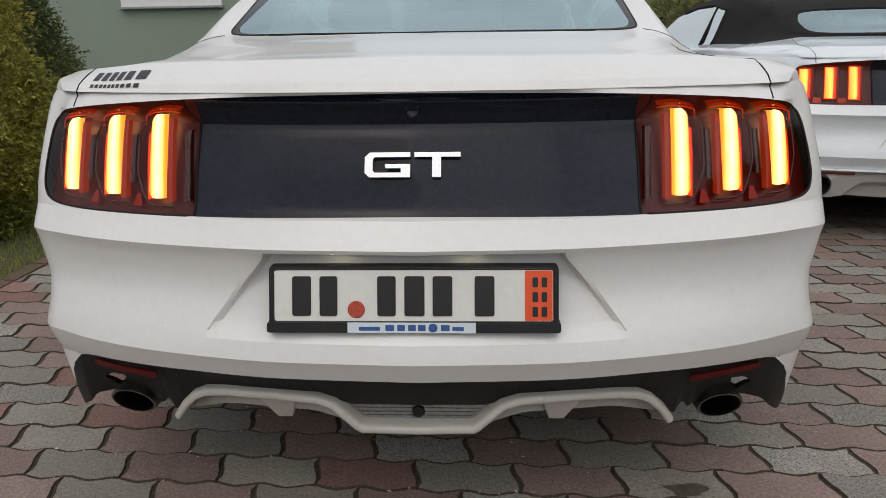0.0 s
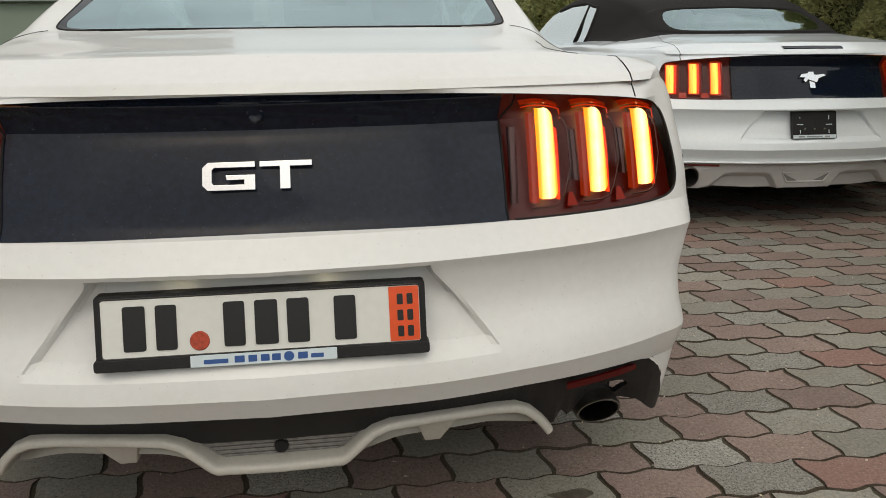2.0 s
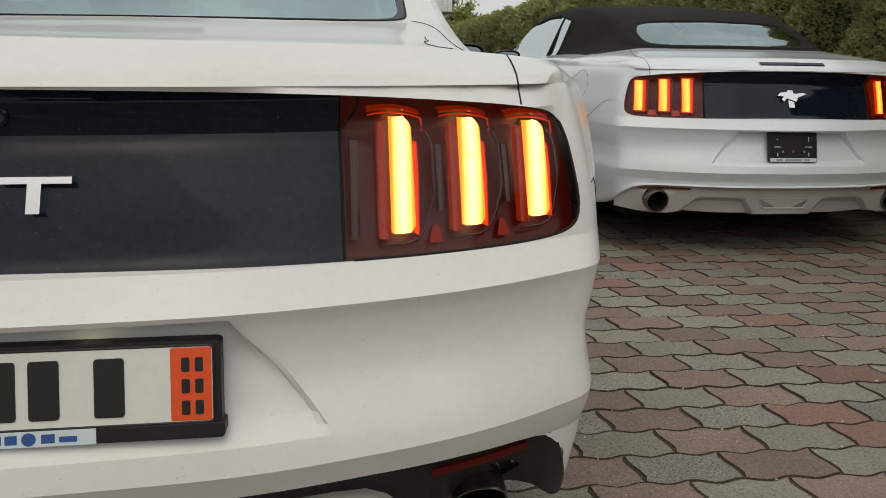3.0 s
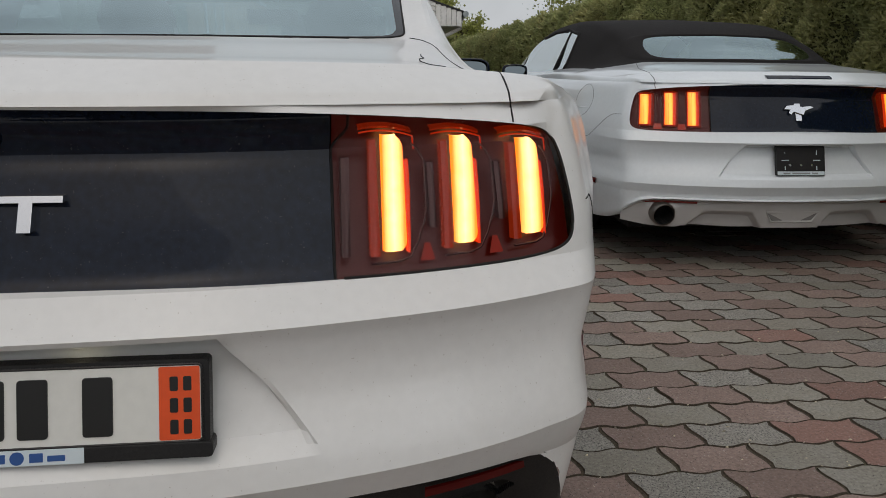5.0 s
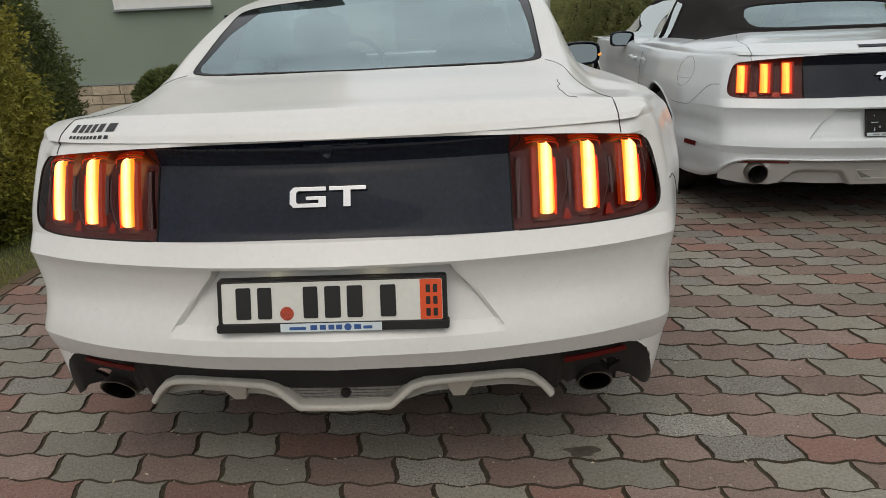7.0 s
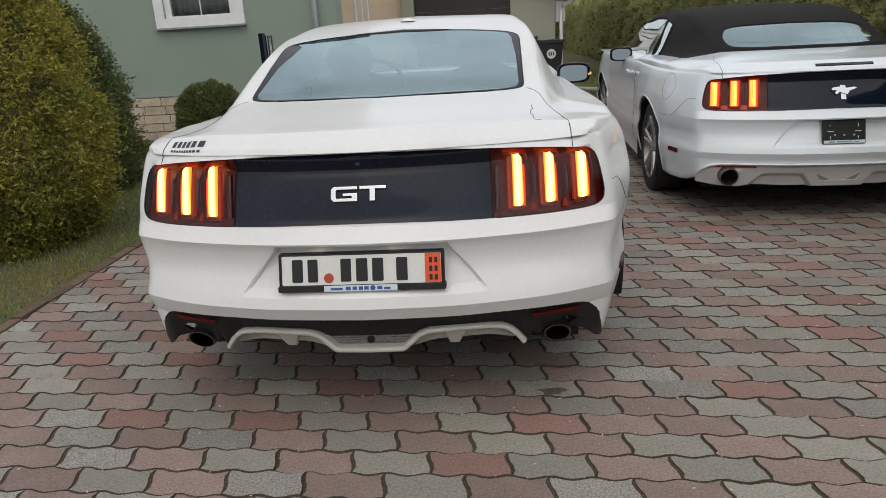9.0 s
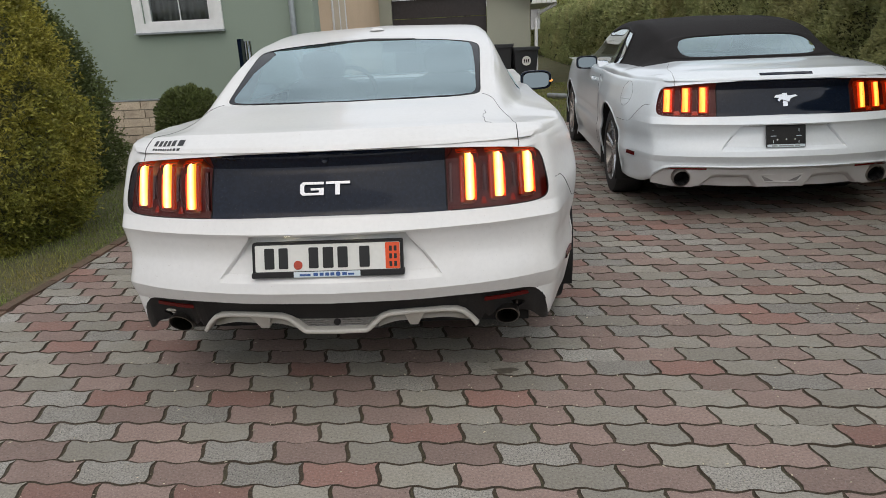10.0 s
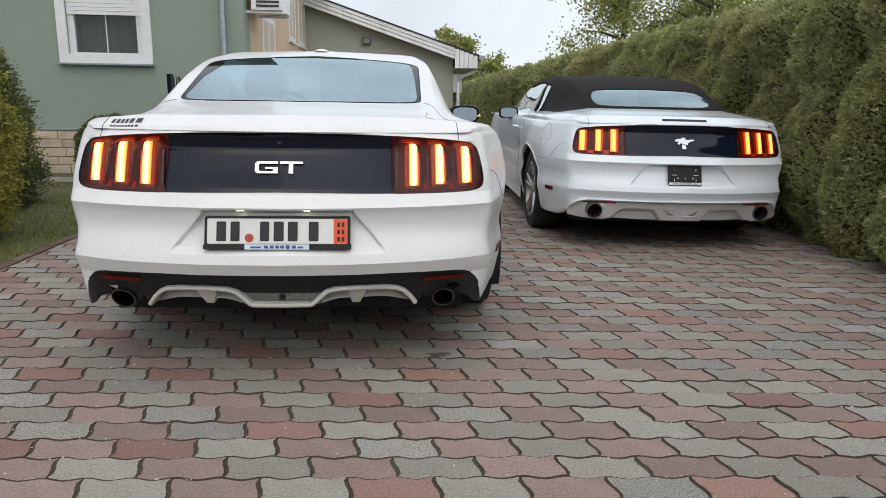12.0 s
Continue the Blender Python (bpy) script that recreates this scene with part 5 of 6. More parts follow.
# dealer decal: plain dark bars on the lip
for d0, d1, u0, u1 in ((0.027, 0.062, 0.94, 2.42), (0.006, 0.016, 1.0, 2.36)):
    n = 9
    for k in range(6 if d1 > 0.03 else 10):
        cnt = 6 if d1 > 0.03 else 10
        a, b = u0 + (u1 - u0) * (k + 0.12) / cnt, u0 + (u1 - u0) * (k + 0.80) / cnt
        i0 = [i for i, d in enumerate(ds) if d0 <= d <= d1]
        line = []
        for i in i0:
            r = rows[i]
            pts = []
            for u in (a, (a + b) / 2, b):
                j = next(q for q in range(len(us) - 1) if us[q] <= -u <= us[q + 1])
                f = (-u - us[j]) / (us[j + 1] - us[j])
                pts.append(r[j].lerp(r[j + 1], f) + Vector((0, -0.0012, 0.0006)))
            line.append(pts)
        part("decal_bar", sheet(line), PLATE_BLACK, coupe)
# a crack in the lid's lacquer
crack = []
for d, x in ((0.350, 0.571), (0.318, 0.569), (0.300, 0.573), (0.262, 0.562), (0.215, 0.561), (0.190, 0.568), (0.140, 0.566), (0.105, 0.571), (0.094, 0.592)):
    crack.append(skin_at(skin, d, x) + Vector((0, 0, 0.0003)))
part("crack", tube(crack, 0.0009, 5), SOOT, coupe, "thin dark crack in the lacquer")
# roof aerial and high brake lamp
part("high_brake_lamp", sheet([[skin_at(skin, 1.372 - 0.034 * (1 - t) * (1 - (x / 0.23) ** 2) - 0.06 * (x / 0.55) ** 2, x) + Vector((0, -0.003 * o, 0.004 * o)) for x in [-0.23 + 0.46 * k / 16 for k in range(17)]] for t, o in ((0, 0), (0.1, 1), (0.9, 1), (1, 0))]), TEXT_BLACK, coupe, "black strip brake lamp under the roof edge", smooth=True)
part("roof_aerial", lathe([(0.0, 0.0), (0.0, 0.040), (0.006, 0.036), (0.013, 0.022), (0.016, 0.0)], "z", 28, None, (0, 1.69, 1.343)), PAINT, coupe, smooth=40)

part("mirror_indicator", tube([(1.036, 2.525, 0.968), (1.048, 2.545, 0.970), (1.050, 2.575, 0.972)], 0.007, 8), mat("lit_amber_repeater", (0.6, 0.25, 0.05), 0.3, emit=((1.0, 0.42, 0.08), 1.0)), coupe, "small lit amber repeater lamp", smooth=True)
convertible, skin2 = build_car(False, "convertible_car", "white convertible with closed black canvas top, parked beside a hedge", pose(2.525, 2.27, -0.022, 0, 0.45, -1.0))
ds, us, rows = skin2
part("high_brake_lamp", sheet([[skin_at(skin2, d, -0.165 + 0.33 * k / 12) + Vector((0, -o, o * 0.6)) for k in range(13)] for d, o in ((0.024, 0.0), (0.028, 0.004), (0.048, 0.004), (0.052, 0.0))]), GLOSS_BLACK, convertible, "dark strip brake lamp")
pony = [(-0.062, 0.828), (-0.05, 0.842), (-0.02, 0.845), (0.02, 0.838), (0.055, 0.842), (0.07, 0.836), (0.05, 0.829), (0.03, 0.822), (0.02, 0.805), (0.005, 0.81), (-0.02, 0.818), (-0.035, 0.806), (-0.045, 0.815), (-0.035, 0.826)]
part("emblem", prism([(x * 1.15, 0.815 + (z - 0.815) * 1.15) for x, z in pony], 0.108, 0.088, lambda x, y, z: (x, y + 0.5 * (z - 0.816), z)), CHROME, convertible, "chrome emblem", bevel=0.0015)
part("emblem_bar", prism(round_rect(-0.015, 0.015, 0.776, 0.857, 0.003, 2), 0.106, 0.094, lambda x, y, z: (x, y + 0.5 * (z - 0.816), z)), CHROME, convertible, bevel=0.001)

# ---- ground ----
PITCH_X, PITCH_Y = 0.2505, 0.117
BOND = pose(0.462, 0.106, 0, 0, 0, -2.0)  # corner of one paver and the way its row runs
EDGE_X = -1.98


def ground_sheet(name, x0, x1, y0, y1, z, material, label, category):
    bm = bmesh.new()
    bm.faces.new([bm.verts.new(p) for p in ((x0, y0, z), (x1, y0, z), (x1, y1, z), (x0, y1, z))])
    return tagged(part(name, bm, material), label, category, kind="structure")


ground = ground_sheet("ground", -400, 400, -400, 400, -0.045, SOIL, "earth and rough grass round the drive", "ground")
drive = ground_sheet("pavement", EDGE_X - 0.3, 5.2, -9, 14.2, -0.005, JOINT, "drive of red and grey wavy concrete pavers", "pavement")
lawn = ground_sheet("lawn", -14, EDGE_X - 0.085, -9, 7.3, 0.006, SOIL, "dry patchy lawn beside the drive", "lawn")
lawn_far = ground_sheet("lawn_strip", 1.72, 4.6, 7.75, 40, -0.002, SOIL, "strip of lawn beyond the drive", "lawn")


def paver_outline():
    """Half-wave long sides and S-shaped ends, so that neighbours interlock."""
    L, W = PITCH_X, PITCH_Y
    wave = lambda x: 0.0075 * math.cos(math.tau * 2 * x / L)
    ess = lambda t: 0.009 * math.cos(math.pi * t) + 0.004 * math.sin(math.tau * t)
    pts = [(L * k / 10 + ess(0), wave(L * k / 10 + ess(0))) for k in range(10)]
    pts += [(L + ess(k / 5), wave(ess(k / 5)) + W * k / 5) for k in range(5)]
    pts += [(L * (1 - k / 10) + ess(1), W + wave(L * (1 - k / 10) + ess(1))) for k in range(10)]
    pts += [(ess(1 - k / 5), wave(ess(1 - k / 5)) + W * (1 - k / 5)) for k in range(5)]
    return [Vector((x, y, 0)) for x, y in pts]


def shrink(pts, g, share):
    n = len(pts)
    out = []
    for i in range(n):
        d = (pts[(i + 1) % n] - pts[i - 1]).normalized()
        out.append(pts[i] + Vector((-d.y, d.x, 0)) * g * share[i])
    return out


def paver_bm(bm, ox, oy, oz=0.0, tilt=(0, 0), turn=True):
    base = paver_outline()
    wide = [0.66 if k % 15 < 10 else 1.15 for k in range(30)]     # tight along the rows, open at the ends
    lo, mid, hi = (shrink(base, g, wide) for g in (0.0038, 0.0042, 0.0062))
    place = BOND if turn else Matrix()
    f = lambda p, z: bm.verts.new(place @ Vector((ox + p.x, oy + p.y, z + oz + tilt[0] * (p.x - 0.12) + tilt[1] * (p.y - 0.06))))
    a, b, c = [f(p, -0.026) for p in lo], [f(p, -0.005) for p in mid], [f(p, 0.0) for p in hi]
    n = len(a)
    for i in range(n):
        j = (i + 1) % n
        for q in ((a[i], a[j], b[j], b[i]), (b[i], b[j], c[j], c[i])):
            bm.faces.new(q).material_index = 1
    bm.faces.new(c)


rng = random.Random(5)
far = {tone: bmesh.new() for tone in range(4)}
near = []
for k in range(-122, 76):
    b = -PITCH_Y * (k + 1)
    for i in range(-14, 22):
        a = PITCH_X * (i + 0.5 * (k % 2))
        x, y, _ = BOND @ Vector((a, b, 0))
        if not EDGE_X - 0.29 < x < 5.0 or (y > 7.6 and x > 1.6):
            continue
        tone = (i + (k >> 1) + 1) % 2
        if rng.random() < 0.015:
            tone = 1 - tone
        if tone == 1 and rng.random() < 0.16:
            tone = 2
        if tone == 0 and rng.random() < 0.38:
            tone = 3
        tilt = (rng.uniform(-0.012, 0.012), rng.uniform(-0.014, 0.014))
        z = rng.uniform(-0.002, 0.0015)
        if -1.75 < y < 0.22 and -1.0 < x < 2.2:
            near.append((a, b, z, tilt, tone))
        else:
            paver_bm(far[tone], a, b, z, tilt)
for tone, name, material in ((0, "pavers_grey", PAVER_GREY_FAR), (1, "pavers_red", PAVER_RED_FAR), (2, "pavers_deep_red", PAVER_BRICK_FAR), (3, "pavers_speckled", PAVER_SPECK_FAR)):
    tagged(part(name, far[tone], material, drive, "weathered wavy concrete pavers"), kind="stuff").data.materials.append(DARK_EDGE)

# brick edging of the lawn
for k in range(44):
    y = -2.5 + k * 0.235
    bm = boxed(-0.032, 0.03, 0.004, 0.228, -0.06, 0.013)
    b = part("kerb_brick", bm, KERB, drive, bevel=0.006)
    b.matrix_local = pose(EDGE_X - 0.06 + rng.uniform(-0.006, 0.006), y, rng.uniform(-0.006, 0.004), rng.uniform(-1, 1), rng.uniform(-2, 2), rng.uniform(-1.5, 1.5))


# ---- planting ----
def spray_mesh(points, size, rng, droop=0.3, forks=3, width=0.2, deep=None):
    """Many small flat sprays of foliage: at each (place, outward way) a few tapering blades."""
    verts, faces = [], []
    for p, n in points:
        for _ in range(forks):
            d = Vector((n.x + rng.gauss(0, 0.7), n.y + rng.gauss(0, 0.7), n.z + rng.gauss(0, 0.65) + droop)).normalized()
            s = size * rng.uniform(0.55, 1.35)
            side = d.cross(Vector((rng.gauss(0, 1), rng.gauss(0, 1), rng.gauss(0, 1)))).normalized() * s * width
            k = len(verts)
            verts += [p - d * s * 0.25, p + d * s * 0.35 + side, p + d * s, p + d * s * 0.35 - side]
            faces.append((k, k + 1, k + 2, k + 3))
    me = bpy.data.meshes.new("foliage")
    me.from_pydata(verts, [], faces)
    return me


def foliage(name, points, size, material, rng, parent=None, label="", **kw):
    me = spray_mesh(points, size, rng, **kw)
    me.materials.append(material)
    ob = new(name, me)
    if parent:
        ob.parent = parent
    if label:
        tagged(ob, label)
    return ob


def lump(p, f):
    return noise.noise(Vector(p) * f)


def cone_shrub(name, label, x, y, r, h, n, size, material, seed, low=0.0, power=0.55, lit=None):
    rng = random.Random(seed)
    e = thing(name, label, "shrub", pose(x, y, 0))
    rad = lambda t: r * (min(1.0, 0.72 + 1.6 * t) if t < 0.18 else max(0.0, 1 - ((t - 0.18) / 0.82) ** 1.7) ** power)
    pts = []
    for _ in range(n // 45):
        t = rng.random() ** 1.15
        a = rng.uniform(0, math.tau)
        q = rad(t) * (1 + 0.2 * lump((math.cos(a) * 1.6 + x, math.sin(a) * 1.6 + y, t * h * 1.5), 1.7)) * rng.uniform(0.84, 1.06)
        root = Vector((q * math.cos(a), q * math.sin(a), low + t * h))
        way = Vector((math.cos(a) + rng.gauss(0, 0.45), math.sin(a) + rng.gauss(0, 0.45), rng.uniform(-0.35, 0.5))).normalized()
        reach = rng.uniform(0.08, 0.17)
        for _ in range(45):
            s = rng.random()
            off = Vector((rng.gauss(0, 1), rng.gauss(0, 1), rng.gauss(0, 1))) * (0.030 + 0.03 * (1 - s))
            pts.append((root + way * reach * (s - 0.35) + off - Vector((0, 0, 0.05 * s * s)), way))
    foliage("crown", pts, size, material, rng, e, droop=0.0, width=0.2)
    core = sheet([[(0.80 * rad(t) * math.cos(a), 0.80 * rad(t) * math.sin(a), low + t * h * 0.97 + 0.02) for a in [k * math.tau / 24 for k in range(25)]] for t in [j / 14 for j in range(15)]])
    part("inner_core", core, TWIG_SHADE, e, smooth=True)
    part("trunk", tube([(0, 0, -0.02), (0, 0, 0.3 + low)], [0.06, 0.04], 8), BARK, e)
    return e


cone_shrub("thuja_shrub", "tall yellow-green thuja shrub on the lawn", -3.12, 2.5, 0.72, 2.45, 72000, 0.027, THUJA_LIT, 3)
cone_shrub("thuja_shrub", "smaller dark green conical thuja on the lawn", -3.62, 4.2, 0.55, 1.75, 38000, 0.027, THUJA, 4)


def ball_shrub(x, y, r, seed):
    rng = random.Random(seed)
    e = thing("ball_shrub", "clipped round green shrub by the house wall", "shrub", pose(x, y, 0))
    pts = []
    for _ in range(7000):
        v = Vector((rng.gauss(0, 1), rng.gauss(0, 1), rng.gauss(0, 1))).normalized()
        q = r * (1 + 0.10 * lump(v * 2.2, 1.3)) * rng.uniform(0.86, 1.0)
        p = Vector((0, 0, r * 0.95)) + v * q
        if p.z > 0:
            pts.append((p, v))
    foliage("crown", pts, 0.045, THUJA, rng, e)
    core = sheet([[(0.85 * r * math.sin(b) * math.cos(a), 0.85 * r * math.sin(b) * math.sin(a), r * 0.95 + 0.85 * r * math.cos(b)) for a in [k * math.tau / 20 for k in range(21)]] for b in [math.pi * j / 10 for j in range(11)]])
    part("inner_core", core, TWIG_SHADE, e, smooth=True)
    return e


ball_shrub(-3.05, 6.2, 0.42, 8)

# the long hedge: one row of close-set columns
rng = random.Random(11)
hedge = thing("hedge", "long dense clipped thuja hedge beside the drive", "hedge", kind="stuff")
pts, pts_far = [], []
HX = 4.28


def hedge_top(y):
    return 2.0 + 0.13 * lump((y, 0, 0), 1.6)



def hedge_face(y, z):
    col = abs(math.sin(math.pi * (y + 0.12 * math.sin(y * 3.1)) / 0.62)) ** 0.6
    bulge = 0.24 * col + 0.15 * lump((y * 1.3, z * 1.4, 3.0), 1.5) + 0.12 * lump((y * 3.2, z * 3.6, 1.0), 1.2) + 0.05 * lump((y * 8, z * 8, 1.0), 1.2)
    top = smooth01((z - 1.7) / 0.7)
    foot = smooth01((0.35 - z) / 0.4)
    return HX - 0.42 - bulge + 0.42 * top + 0.12 * foot


for _ in range(190000):
    y = -3.0 + 12.5 * rng.random()
    z = hedge_top(y) * rng.random()
    x = hedge_face(y, z) + rng.uniform(0, 0.09)
    pts.append((Vector((x, y, z)), Vector((-1, 0, 0.45))))
for _ in range(30000):
    y = 9.5 + 24 * rng.random() ** 1.4
    z = hedge_top(y) * rng.random()
    pts_far.append((Vector((hedge_face(y, z) + rng.uniform(0, 0.09), y, z)), Vector((-1, 0, 0.45))))
for _ in range(9000):
    y = -3 + 36 * rng.random()
    top = hedge_top(y)
    pts_far.append((Vector((HX + rng.uniform(-0.2, 0.5), y, top + rng.uniform(-0.12, 0.05))), Vector((-0.2, 0, 1))))
foliage("crown", pts, 0.034, HEDGE, rng, hedge, droop=0.1, width=0.19)
foliage("crown", pts_far, 0.075, HEDGE, rng, hedge, width=0.2)
# core sheet carries the hedge's inner shade in its colour
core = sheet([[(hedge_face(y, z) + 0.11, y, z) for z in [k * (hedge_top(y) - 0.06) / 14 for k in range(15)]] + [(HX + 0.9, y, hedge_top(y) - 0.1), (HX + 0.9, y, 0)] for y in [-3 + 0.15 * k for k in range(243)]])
part("inner_core", core, TWIG_SHADE, hedge, smooth=True)

# hedge that closes the far end of the plot
far_hedge = thing("hedge", "far end of the thuja hedge behind the garage", "hedge", kind="stuff")
pts = []
for _ in range(16000):
    x = -12 + 18 * rng.random()
    z = (2.5 + 0.2 * lump((x, 1, 0), 1.2)) * rng.random()
    pts.append((Vector((x, 33 - 0.3 * abs(math.sin(x * 4)) + rng.uniform(0, 0.2), z)), Vector((0, -1, 0.4))))
foliage("crown", pts, 0.16, HEDGE, rng, far_hedge)
part("inner_core", boxed(-12, 6, 33.2, 34, 0, 2.4), TWIG_SHADE, far_hedge)


def tree(x, y, h, spread, seed, n, size=0.16, trunk=0.18, clear=0.45):
    rng = random.Random(seed)
    e = thing("tree", "leafy broadleaved tree beyond the hedge", "tree", pose(x, y, 0), "trees behind the plot")
    bm = tube([(0, 0, -0.1), (0.05, 0, h * 0.3), (0.0, 0.1, h * 0.6), (0.1, 0.05, h * 0.9)], [trunk, trunk * 0.8, trunk * 0.5, trunk * 0.12], 8)
    pts = []
    for k in range(22):
        a = rng.uniform(0, math.tau)
        z0 = h * rng.uniform(clear * 0.8, 0.85)
        reach = spread * rng.uniform(0.45, 1.0) * (1.1 - 0.6 * (z0 / h - clear))
        tip = Vector((reach * math.cos(a), reach * math.sin(a), min(h, z0 + reach * rng.uniform(0.2, 0.7))))
        tube([(0, 0, z0), tip * 0.5 + Vector((0, 0, z0 * 0.5 + 0.1)), tip], [trunk * 0.35, trunk * 0.2, 0.015], 5, bm)
        for c in range(9):
            cc = Vector((0, 0, z0)).lerp(tip, rng.uniform(0.45, 1.08)) + Vector((rng.gauss(0, 0.25), rng.gauss(0, 0.25), rng.gauss(0, 0.2)))
            rr = rng.uniform(0.12, 0.34) * spread / 2
            for _ in range(n):
                v = Vector((rng.gauss(0, 1), rng.gauss(0, 1), rng.gauss(0, 0.7)))
                pts.append((cc + v * rr, v.normalized()))
    part("trunk", bm, BARK, e)
    foliage("crown", pts, size, TREE_LEAF, rng, e, forks=1, width=0.42)
    return e


tree(3.75, 36, 5.2, 1.3, 21, 40, 0.12)
tree(6.2, 44, 3.9, 1.6, 22, 24, 0.15)
tree(7.5, 19.0, 5.3, 2.1, 23, 70, 0.075)
tree(8.6, 15.5, 5.2, 2.3, 24, 80, 0.075)

# plain hedge added behind the camera, out of view, to darken reflections
unseen_back_hedge = thing("hedge", "unseen hedge added behind the camera to darken reflections", "hedge", kind="stuff")
pts = [(Vector((rng.uniform(-14, 10), -11 - rng.uniform(-0.2, 0.1), 2.6 * rng.random())), Vector((0, 1, 0.3))) for _ in range(9000)]
foliage("crown", pts, 0.22, HEDGE, rng, unseen_back_hedge)
part("inner_core", boxed(-14, 10, -12, -11.1, 0, 2.5), TWIG_SHADE, unseen_back_hedge)

# grass blades
rng = random.Random(15)
verts, faces = [], []


def blade(x, y, h):
    a, lean = rng.uniform(0, math.tau), rng.gauss(0, 0.35)
    w = 0.0028
    dx, dy = math.cos(a), math.sin(a)
    k = len(verts)
    verts.extend([(x - dx * w, y - dy * w, 0.0), (x + dx * w, y + dy * w, 0.0), (x - dy * lean * h, y + dx * lean * h, h)])
    faces.append((k, k + 1, k + 2))


for _ in range(60000):
    x = EDGE_X - 0.12 - 3.6 * rng.random() ** 1.3
    y = 0.3 + 5.9 * rng.random()
    if noise.noise(Vector((x, y, 0)) * 1.3) + rng.gauss(0, 0.3) > -0.35:
        blade(x, y, rng.uniform(0.014, 0.042))
for _ in range(14000):
    blade(1.75 + 2.4 * rng.random(), 7.85 + 7 * rng.random(), rng.uniform(0.03, 0.07))
me = bpy.data.meshes.new("grass")
me.from_pydata(verts, [], faces)
me.materials.append(GRASS)
tagged(new("grass", me), "short dry grass of the lawns", "grass", kind="stuff")

# ---- the house ----
WY, CX, GY = 7.4, -1.645, 14.0     # front wall, its corner, garage front


def wall_with_holes(name, x0, x1, z0, z1, y0, y1, holes, material, label):
    """A wall along x with rectangular openings (x0, x1, z0, z1)."""
    xs = sorted({x0, x1, *[h[0] for h in holes], *[h[1] for h in holes]})
    zs = sorted({z0, z1, *[h[2] for h in holes], *[h[3] for h in holes]})
    bm = bmesh.new()
    cells = {}
    for i in range(len(xs) - 1):
        for j in range(len(zs) - 1):
            cx, cz = (xs[i] + xs[i + 1]) / 2, (zs[j] + zs[j + 1]) / 2
            cells[i, j] = not any(h[0] < cx < h[1] and h[2] < cz < h[3] for h in holes)
    vs = {}

    def v(i, j, y):
        if (i, j, y) not in vs:
            vs[i, j, y] = bm.verts.new((xs[i], y, zs[j]))
        return vs[i, j, y]
    for (i, j), solid in cells.items():
        if not solid:
            continue
        for y in (y0, y1):
            bm.faces.new([v(i, j, y), v(i + 1, j, y), v(i + 1, j + 1, y), v(i, j + 1, y)])
        for (di, dj), e in (((-1, 0), ((i, j), (i, j + 1))), ((1, 0), ((i + 1, j), (i + 1, j + 1))), ((0, -1), ((i, j), (i + 1, j))), ((0, 1), ((i, j + 1), (i + 1, j + 1)))):
            if not cells.get((i + di, j + dj), False):
                bm.faces.new([v(*e[0], y0), v(*e[1], y0), v(*e[1], y1), v(*e[0], y1)])
    bmesh.ops.recalc_face_normals(bm, faces=bm.faces)
    return tagged(part(name, bm, material), label, "wall", kind="structure")


win = (-4.007, -3.015, 1.56, 2.95)
wall_with_holes("wall_front", -12, CX, 0.60, 3.7, WY, WY + 0.35, [win], STUCCO, "pale green stucco front wall of the house")
tagged(part("wall_front_inside", boxed(-12, CX - 0.35, WY + 2.5, WY + 2.6, 0, 6), NEAR_BLACK), "inner wall with the room's gloom put into its colour", "wall", kind="structure")
tagged(part("wall_side", boxed(CX - 0.30, CX, WY + 0.352, GY + 0.3, 0.6, 3.7), BEIGE), "beige stucco side wall of the house", "wall", kind="structure")

# stone plinth: a mortar bed with ashlar blocks proud of it
plinth = tagged(part("plinth", boxed(-12, CX, WY - 0.02, WY + 0.3, -0.05, 0.595), MORTAR), "pale stone plinth along the house", "plinth", kind="structure")
tagged(part("wall_side_plinth", boxed(CX - 0.28, CX + 0.02, WY + 0.302, GY, -0.05, 0.598), MORTAR), "plinth of the side wall", "plinth", kind="structure")
tagged(part("plinth_trim", boxed(-12, CX + 0.02, WY - 0.055, WY - 0.001, 0.596, 0.616), GREY_ZINC), "drip edge over the plinth", "trim", kind="structure")

w1 = tagged(new("window_1"), "white window with half-lowered roller shutter and curtain", "window", kind="structure")
x0, x1, z0, z1 = win


def frame_bm(x0, x1, z0, z1, y0, y1, t):
    bm = bmesh.new()
    for b in ((x0, x0 + t, z0, z1), (x1 - t, x1, z0, z1), (x0 + t, x1 - t, z1 - t, z1), (x0 + t, x1 - t, z0, z0 + t)):
        box(bm, b[0], b[1], y0, y1, b[2], b[3])
    return bm


part("window_surround", frame_bm(x0 - 0.12, x1 + 0.12, z0 - 0.055, z1 + 0.12, WY - 0.035, WY + 0.02, 0.119), WHITE_PVC, w1, bevel=0.004)
part("window_frame", frame_bm(x0 + 0.002, x1 - 0.002, z0 + 0.002, z1 - 0.002, WY + 0.03, WY + 0.10, 0.085), WHITE_PVC, w1, bevel=0.004)
part("window_sill", boxed(x0 - 0.13, x1 + 0.13, WY - 0.085, WY + 0.03, z0 - 0.080, z0 - 0.057), GREY_ZINC, w1, bevel=0.003)
sh = bmesh.new()
for k in range(16):
    z = 2.14 + k * 0.05
    box(sh, x0 + 0.01, x1 - 0.01, WY + 0.006, WY + 0.022, z, z + 0.046)
part("roller_shutter", sh, WHITE_PVC, w1, bevel=0.004)
